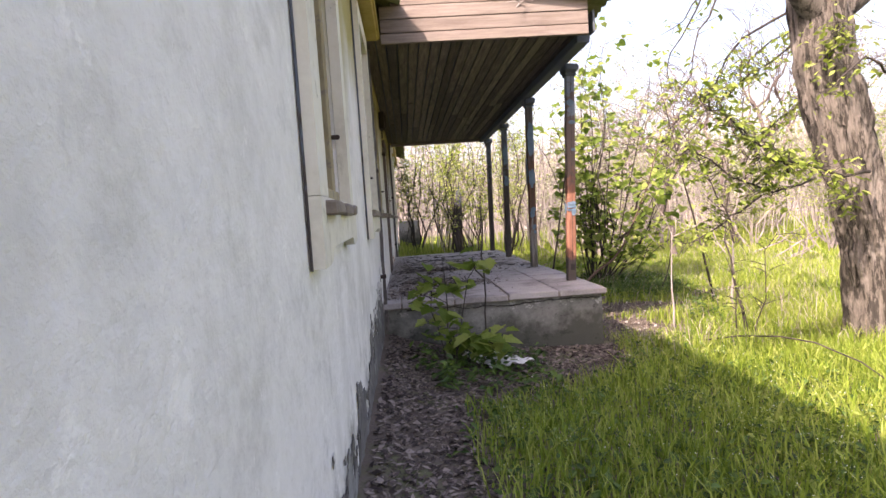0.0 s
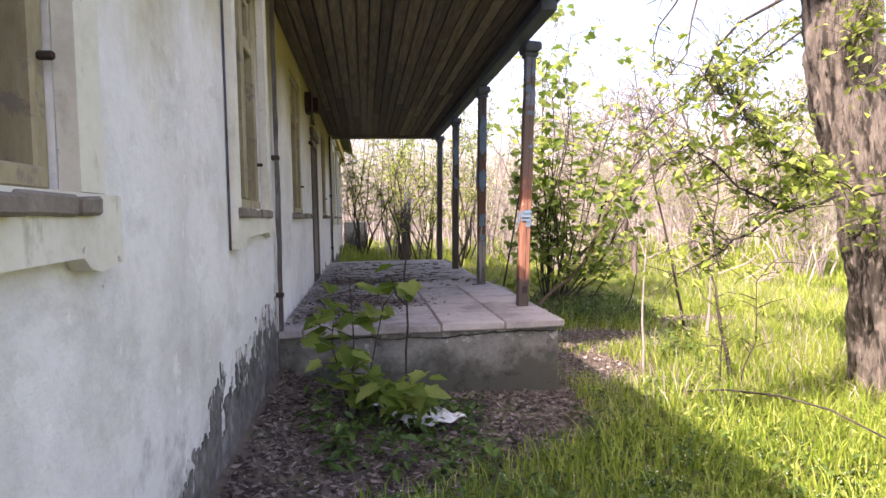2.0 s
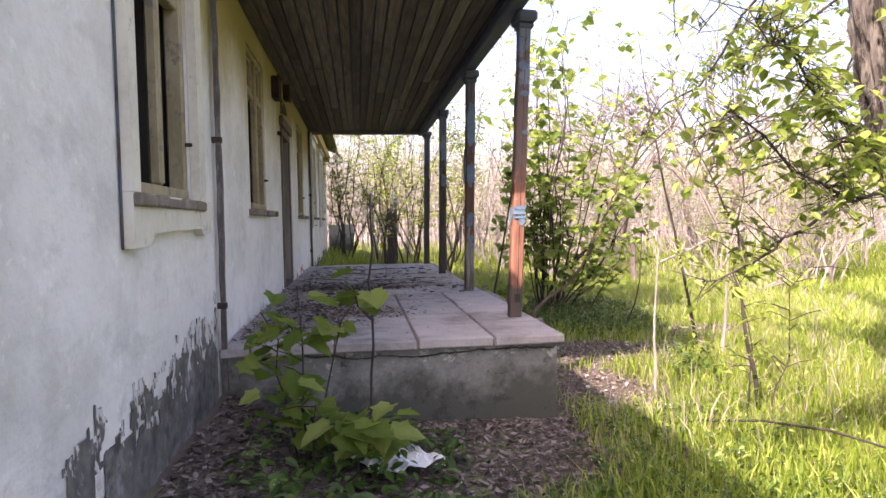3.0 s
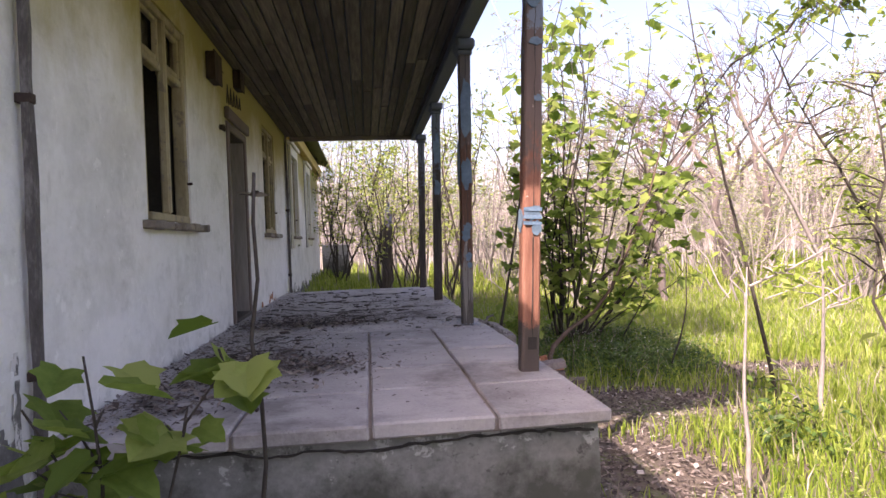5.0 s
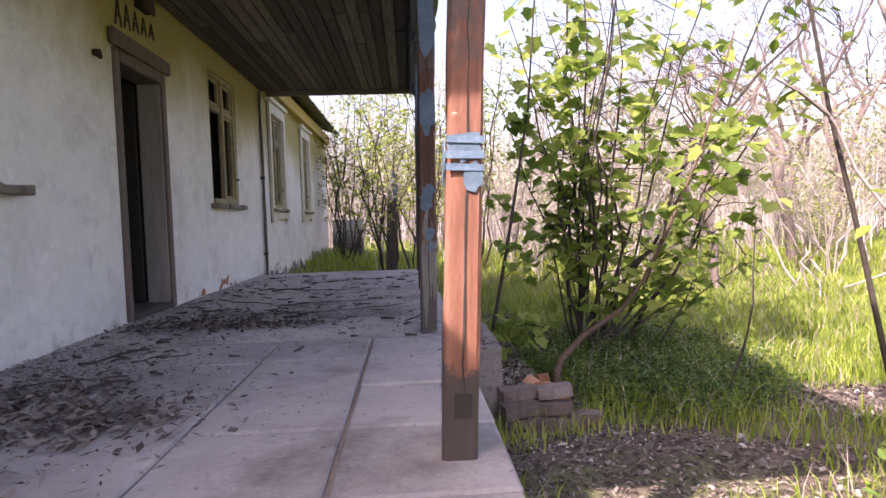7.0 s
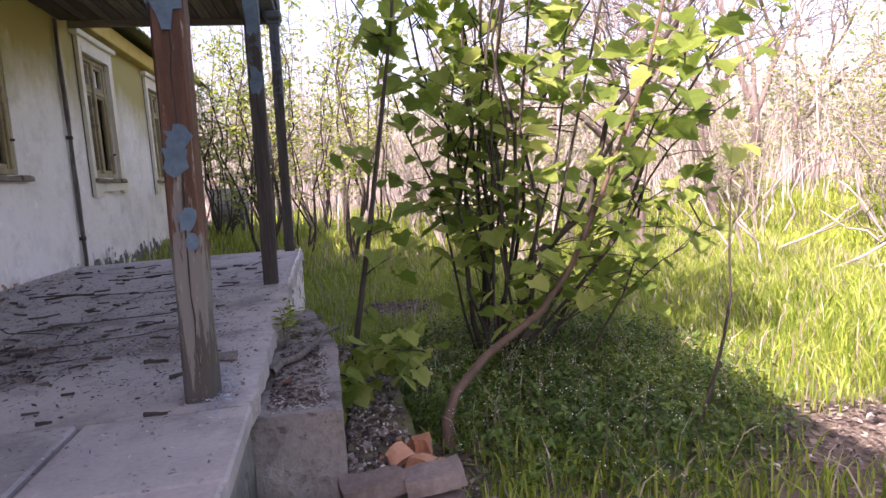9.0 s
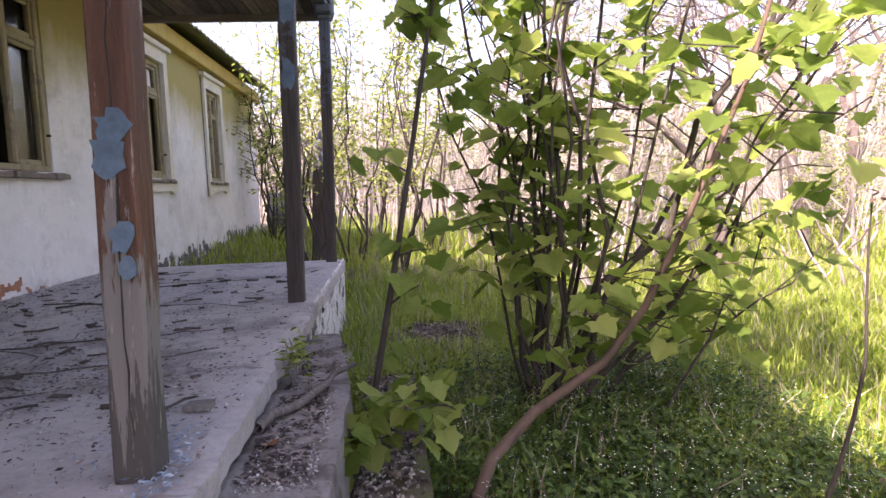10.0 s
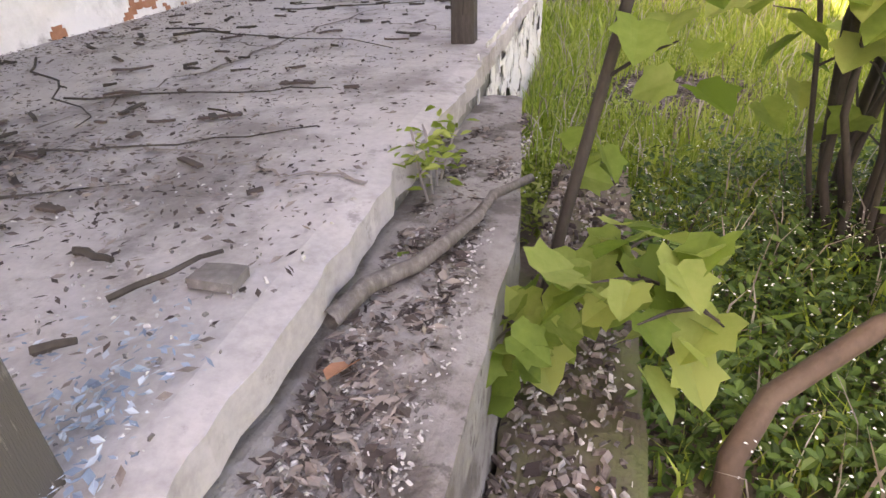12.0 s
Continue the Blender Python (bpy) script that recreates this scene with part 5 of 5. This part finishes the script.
herbs("low_herbs", 13000, (2.9, 5.4), (7.5, 11.2), 0.28, 0.04, 11, "thick low herbs with tiny white flowers", lambda x, y: max(0, 1.15 - ((x - 3.95) / 1.2) ** 2 - ((y - 9.2) / 1.5) ** 2) * (0.3 if x < 3.35 and y < 8.6 else 1))
herbs("low_herbs", 3500, (0.5, 3.6), (0.5, 5.0), 0.16, 0.055, 12, "low broad-leaved herbs among the grass", lambda x, y: max(0, 0.9 - bare_patch(x, y)) * 0.6)
herbs("low_herbs", 5200, (2.2, 7.0), (-0.5, 6.2), 0.24, 0.04, 15, "pale yellow-green weeds in the sunlit grass", lambda x, y: max(0, 0.8 - bare_patch(x, y)) * (0.35 + 0.9 * max(0, noise.noise(Vector((x * 1.1, y * 1.1, 4))))), FRESH)
herbs("low_herbs", 2600, (0.8, 4.2), (-3.0, 3.0), 0.13, 0.06, 16, "round-leaved ground cover in the shaded grass", lambda x, y: max(0, 0.8 - bare_patch(x, y)) * (0.2 + 1.6 * max(0, noise.noise(Vector((x * 0.9, y * 0.9, 9))))), MAPLE)
herbs("low_herbs", 420, (2.42, 3.1), (9.2, 10.6), 0.2, 0.04, 17, "weeds creeping over the far end of the step", lambda x, y: 0.8, FRESH)
herbs("low_herbs", 2400, (2.6, 4.6), (10.0, 13.5), 0.14, 0.035, 18, "pale trodden weeds beyond the bush", lambda x, y: max(0, 0.9 - bare_patch(x, y)), FRESH)
herbs("low_herbs", 160, (3.5, 4.5), (5.5, 6.5), 0.45, 0.06, 14, "leafy weeds beside the pale sapling", lambda x, y: max(0, 1 - ((x - 4.0) / 0.4) ** 2 - ((y - 6.0) / 0.4) ** 2))
herbs("low_herbs", 130, (0.35, 1.5), (3.2, 4.7), 0.25, 0.08, 13, "broad green weeds at the maple seedling's foot", lambda x, y: 1)


# ---- litter and rubble ----
def scatter(name, count, place, size, material, label, seed, flat=0.25, chunky=False):
    rng = random.Random(seed)
    V, F = [], []
    for _ in range(count):
        x, y, z = place(rng)
        s = size * rng.uniform(0.35, 1.5)
        a = rng.uniform(0, 6.28)
        c, n = math.cos(a), math.sin(a)
        u = Vector((c, n, rng.gauss(0, flat))) * s
        w = Vector((-n, c, rng.gauss(0, flat))) * s * rng.uniform(0.15, 0.6)
        p = Vector((x, y, z + 0.004 + (s * 0.25 if not chunky else 0)))
        i = len(V)
        if chunky:
            h = Vector((0, 0, s * rng.uniform(0.4, 0.9)))
            q = [p - u - w, p + u * 0.9 - w * 0.8, p + u + w, p - u * 0.8 + w * 0.9]
            V += [tuple(v) for v in q] + [tuple(v * 0.7 + (p * 0.3) + h) for v in q]
            F += [(i, i + 1, i + 5, i + 4), (i + 1, i + 2, i + 6, i + 5), (i + 2, i + 3, i + 7, i + 6), (i + 3, i, i + 4, i + 7), (i + 4, i + 5, i + 6, i + 7)]
        else:
            V += [tuple(p - u), tuple(p + w + Vector((0, 0, s * rng.uniform(-0.1, 0.3)))), tuple(p + u), tuple(p - w)]
            F += [(i, i + 1, i + 2), (i, i + 2, i + 3)]
    return tagged(data_part(name, V, F, material), label, "debris", kind="stuff")


def soil_place(x0, x1, y0, y1, need=0.45):
    def f(rng):
        for _ in range(40):
            x, y = rng.uniform(x0, x1), rng.uniform(y0, y1)
            if bare_patch(x, y) > need and not (x < PX and y > PY0):
                break
        return x, y, gz(x, y)
    return f


def porch_place(clusters):
    def f(rng):
        for _ in range(30):
            cx, cy, sx, sy = rng.choice(clusters)
            x, y = rng.gauss(cx, sx), rng.gauss(cy, sy)
            if 0.03 < x < PX - 0.04 and PY0 + 0.05 < y < PY1 - 0.05:
                return x, y, PZ + 0.006
        return 1, 8, PZ + 0.006
    return f


scatter("dead_leaves", 16000, soil_place(0.05, 3, -1, 5.0), 0.022, LITTER, "dry brown leaves and chips on the soil", 31)
scatter("dead_leaves", 14000, soil_place(2.4, 6.5, 4.8, 9.0), 0.017, LITTER, "dry brown leaves on the trodden ground", 32)
scatter("dead_leaves", 2500, soil_place(2.4, 4.5, 9.5, 13), 0.026, LITTER, "dry brown leaves on the bare patch", 33)
scatter("porch_litter", 13000, porch_place([(0.25, 7, 0.25, 1.2), (0.7, 6.6, 0.4, 0.6), (0.4, 8.4, 0.35, 0.8), (0.9, 8.6, 0.5, 0.5), (0.8, 10.3, 0.5, 0.7), (1.7, 8.6, 0.35, 0.25), (1.7, 9.6, 0.4, 0.5), (0.2, 11, 0.2, 1.2), (1.0, 9.5, 1, 2), (0.25, 6.2, 0.2, 0.5), (0.5, 7.2, 0.3, 0.3), (0.2, 7.5, 0.12, 1.5), (0.2, 10.5, 0.12, 1.5), (0.9, 8.7, 0.3, 0.15)]), 0.011, LITTER, "dry leaf crumbs and bark swept over the porch", 34, 0.15)
scatter("plaster_crumbs", 1500, porch_place([(2.1, 8.1, 0.25, 0.35), (1.6, 8.3, 0.5, 0.5), (1.2, 7, 0.8, 1.5), (1.2, 9.5, 0.9, 1.5)]), 0.0042, CRUMBS, "pale crumbs of plaster on the porch", 35, chunky=True)
scatter("paint_flakes", 520, porch_place([(2.24, 7.99, 0.05, 0.09), (2.29, 7.8, 0.04, 0.08), (2.15, 8.0, 0.1, 0.12)]), 0.009, FLAKES, "blue flakes of paint fallen from the post", 36, 0.2)
scatter("rubble_crumbs", 3200, lambda r: (lambda x, y: (x, y, 0.6 - 0.055 * max(0, y - 8.75)))(r.uniform(2.42, 2.64), r.uniform(7.95, 9.6)), 0.0048, CRUMBS, "grey crumbs and splinters on the step", 37, chunky=True)
scatter("step_litter", 2600, lambda r: (lambda x, y: (x, y, 0.6 - 0.055 * max(0, y - 8.75)))(r.uniform(2.41, 2.6), r.uniform(8.0, 9.9)), 0.014, LITTER, "dead leaves caught on the step", 38)
scatter("rubble_crumbs", 900, lambda r: (lambda x, y: (x, y, 0.285))(r.uniform(2.72, 2.98), r.uniform(8.0, 9.9)), 0.009, CRUMBS, "pale rubble on the collapsed step", 39, chunky=True)
scatter("rubble_crumbs", 500, lambda r: (lambda x, y: (x, y, gz(x, y)))(r.gauss(3.0, 0.25), r.gauss(7.75, 0.25)), 0.01, CRUMBS, "pale rubble beside the steps", 40, chunky=True)
scatter("stones", 260, soil_place(2.4, 5.5, 5, 8.5), 0.018, CRUMBS, "small pale stones on the path", 41, chunky=True)

scatter("brick_crumbs", 260, lambda r: (lambda x, y: (x, y, max(gz(x, y), 0.28 if x < 3.0 and y > 7.95 else 0)))(r.gauss(2.98, 0.1), r.gauss(7.98, 0.13)), 0.012, BRICK, "orange crumbs of broken brick", 42, chunky=True)
scatter("porch_litter", 3000, porch_place([(0.55, 6.0, 0.3, 0.3), (0.3, 5.6, 0.2, 0.3), (0.95, 6.3, 0.22, 0.16), (0.5, 6.7, 0.25, 0.2), (0.45, 8.5, 0.3, 0.2), (1.0, 8.3, 0.3, 0.1)]), 0.022, LITTER, "dark drifts of rotting leaves along the wall", 43, 0.3)
scatter("soil_crumbs", 900, lambda r: (lambda x, y: (x, y, 0.285))(r.uniform(2.7, 2.98), r.uniform(8.0, 10.0)), 0.014, LITTER, "earth and dead leaves on the collapsed step", 44, chunky=True)

# bark strips and sticks on the porch
rng = random.Random(55)
for k in range(90):
    x, y = rng.uniform(0.15, 2.2), rng.uniform(6.2, 12.2)
    if y < 7.6:
        x = 0.15 + 0.3 * (x - 0.15)
    ln, a = rng.uniform(0.04, 0.1) if k % 4 else rng.uniform(0.12, 0.38), rng.gauss(0.3, 0.7)
    V, F = [], []
    r = rng.uniform(0.004, 0.011)
    d = Vector((math.cos(a), math.sin(a), 0)) * ln
    p = Vector((x, y, PZ + 0.008 + r))
    q = p + d
    q.x = max(0.06, min(PX - 0.06, q.x))
    tube(V, F, bend(rng, p, q, 4, 0.05), taper(r, r * 0.6, 5), 5)
    V = [(a1, b1, max(c1, PZ + 0.003)) for a1, b1, c1 in V]
    tagged(data_part("dry_stick", V, F, STEM), "short dry stick lying on the porch floor", "stick", "sticks on the porch")
# flat flakes of bark and rotten board
for k in range(110):
    if k < 60:
        x, y = rng.gauss(0.85, 0.45), rng.gauss(8.7, 0.8)
    else:
        x, y = rng.uniform(0.2, 2.25), rng.uniform(7.7, 12.0)
    if not (0.15 < x < PX - 0.15 and PY0 + 0.2 < y < PY1 - 0.2):
        continue
    ln, wd, a = rng.uniform(0.03, 0.13), rng.uniform(0.008, 0.024), rng.gauss(0.2, 0.7)
    bm = rough_block((ln, wd, 0.008), k, 0.009, 3)
    bark = part("bark_strip", bm, LITTER if k % 3 else STEM)
    bark.matrix_world = pose(x, y, PZ + 0.01, 0, 0, math.degrees(a))
    tagged(bark, "flat dark strip of bark on the porch floor", "bark", "bark on the porch")
for a, b, r in (((0.5, 10.6), (1.9, 10.1), 0.008), ((1.0, 9.3), (1.9, 9.5), 0.007), ((0.3, 9.9), (1.2, 9.0), 0.009), ((1.3, 8.8), (2.1, 9.1), 0.006), ((0.2, 6.7), (0.8, 6.3), 0.007), ((0.9, 11.2), (1.8, 11.5), 0.008)):
    V, F = [], []
    pts = bend(rng, (*a, PZ + 0.02), (*b, PZ + 0.02), 9, 0.06)
    for p in pts:
        p.z = PZ + 0.013
    tube(V, F, pts, taper(r * 0.65, 0.002, 10), 6)
    tagged(data_part("dry_twig", V, F, STEM, smooth=True), "long thin crooked twig lying on the porch", "twig", "twigs on the porch")
V, F = [], []
tube(V, F, bend(rng, (2.4, 8.35, 0.64), (2.72, 9.0, 0.68), 6, 0.04), taper(0.022, 0.012, 7), 7)
tagged(data_part("dry_stick", V, F, POST_END, smooth=True), "grey dry branch lying across the step", "stick")
ch = part("stone_chip", rough_block((0.09, 0.055, 0.02), 4, 0.008, 3), CRUMBS)
ch.location = (2.23, 8.3, PZ + 0.004)
tagged(ch, "flat pale chip of stone on the porch", "stone")
V, F = [], []
leaf(V, F, random.Random(3), (2.46, 8.2, 0.64), 0.12, OVAL, 0.3)
tagged(data_part("fallen_leaf", V, F, BRICK), "orange-brown fallen leaf on the step", "leaf")

# torn white sheet on the ground
bm = bmesh.new()
bmesh.ops.create_grid(bm, x_segments=14, y_segments=22, size=0.5)
for v in bm.verts:
    q = v.co.copy()
    v.co = Vector((q.x * (0.38 + 0.12 * noise.noise(q * 3)), q.y * 0.7, 0.035 + 0.035 * noise.noise(q * 5) + 0.025 * noise.noise(q * 13)))
sheet = part("torn_sheet", bm, WHITE)
sheet.modifiers.new("thickness", "SOLIDIFY").thickness = 0.004
sheet.matrix_world = pose(1.06, 4.3, gz(1.06, 4.3) + 0.03, 0, 0, 28)
tagged(sheet, "crumpled torn white sheet lying in weeds", "sheet")

# weeds rooted in the porch edge
plant("edge_weed", "small green weed rooted in the porch edge", "weed", [(bend(rng, (2.43, 8.95 + 0.05 * k, 0.6), (2.41 + 0.02 * k, 8.9 + 0.08 * k, 0.82 - 0.03 * k), 3, 0.05), 0.004, 25, 0.3) for k in range(4)], 0, FRESH, PALESTEM, OVAL, 0.045, -0.3, twig=0.03)

# ---- paving slabs and loose bricks ----
rows = [4.965, 5.57, 6.11, 6.64, 7.18, SPLIT]
cols = [-0.0, 0.2, 0.76, 1.335, 1.88, PX + 0.015]
rng = random.Random(8)
for j in range(len(rows) - 1):
    for i in range(len(cols) - 1):
        a = (cols[i] + 0.008, rows[j] + 0.008, PZ - 0.07)
        b = (cols[i + 1] - 0.008, rows[j + 1] - 0.008, PZ + rng.uniform(-0.004, 0.004))
        part("paving_slab", box(a, b, 0.009, 0.003), SLAB, porch_floor)
part("bedding", box((0.0, 4.99, PZ - 0.073), (PX, SPLIT, PZ - 0.018), 0), LITTER, porch_floor, "dirt in the joints of the paving")
k = 0
for z in (0.02, 0.1, 0.18, 0.26):
    for i in range(3 - int(z > 0.15)):
        bm = rough_block((0.23, 0.115, 0.07), k, 0.02, 4)
        b = part("brick", bm, GREYBRICK, steps)
        b.matrix_basis = pose(2.78 + i * 0.2 + rng.uniform(-0.02, 0.02), 7.75 + rng.uniform(-0.03, 0.02) + 0.1 * (z > 0.2), z + 0.03, rng.uniform(-4, 4), rng.uniform(-5, 5), rng.uniform(-14, 14))
        k += 1
for x, y, z, a in ((2.9, 8.06, 0.28, 20), (3.0, 8.14, 0.28, 75), (2.97, 7.96, 0.28, -30), (3.08, 8.02, 0.21, 40), (3.04, 7.86, 0.25, 15)):
    b = part("brick", rough_block((0.105, 0.08, 0.055), k, 0.034, 4), BRICK, steps, "broken orange brick")
    b.matrix_basis = pose(x, y, z, rng.uniform(-10, 10), rng.uniform(-10, 10), a)
    k += 1
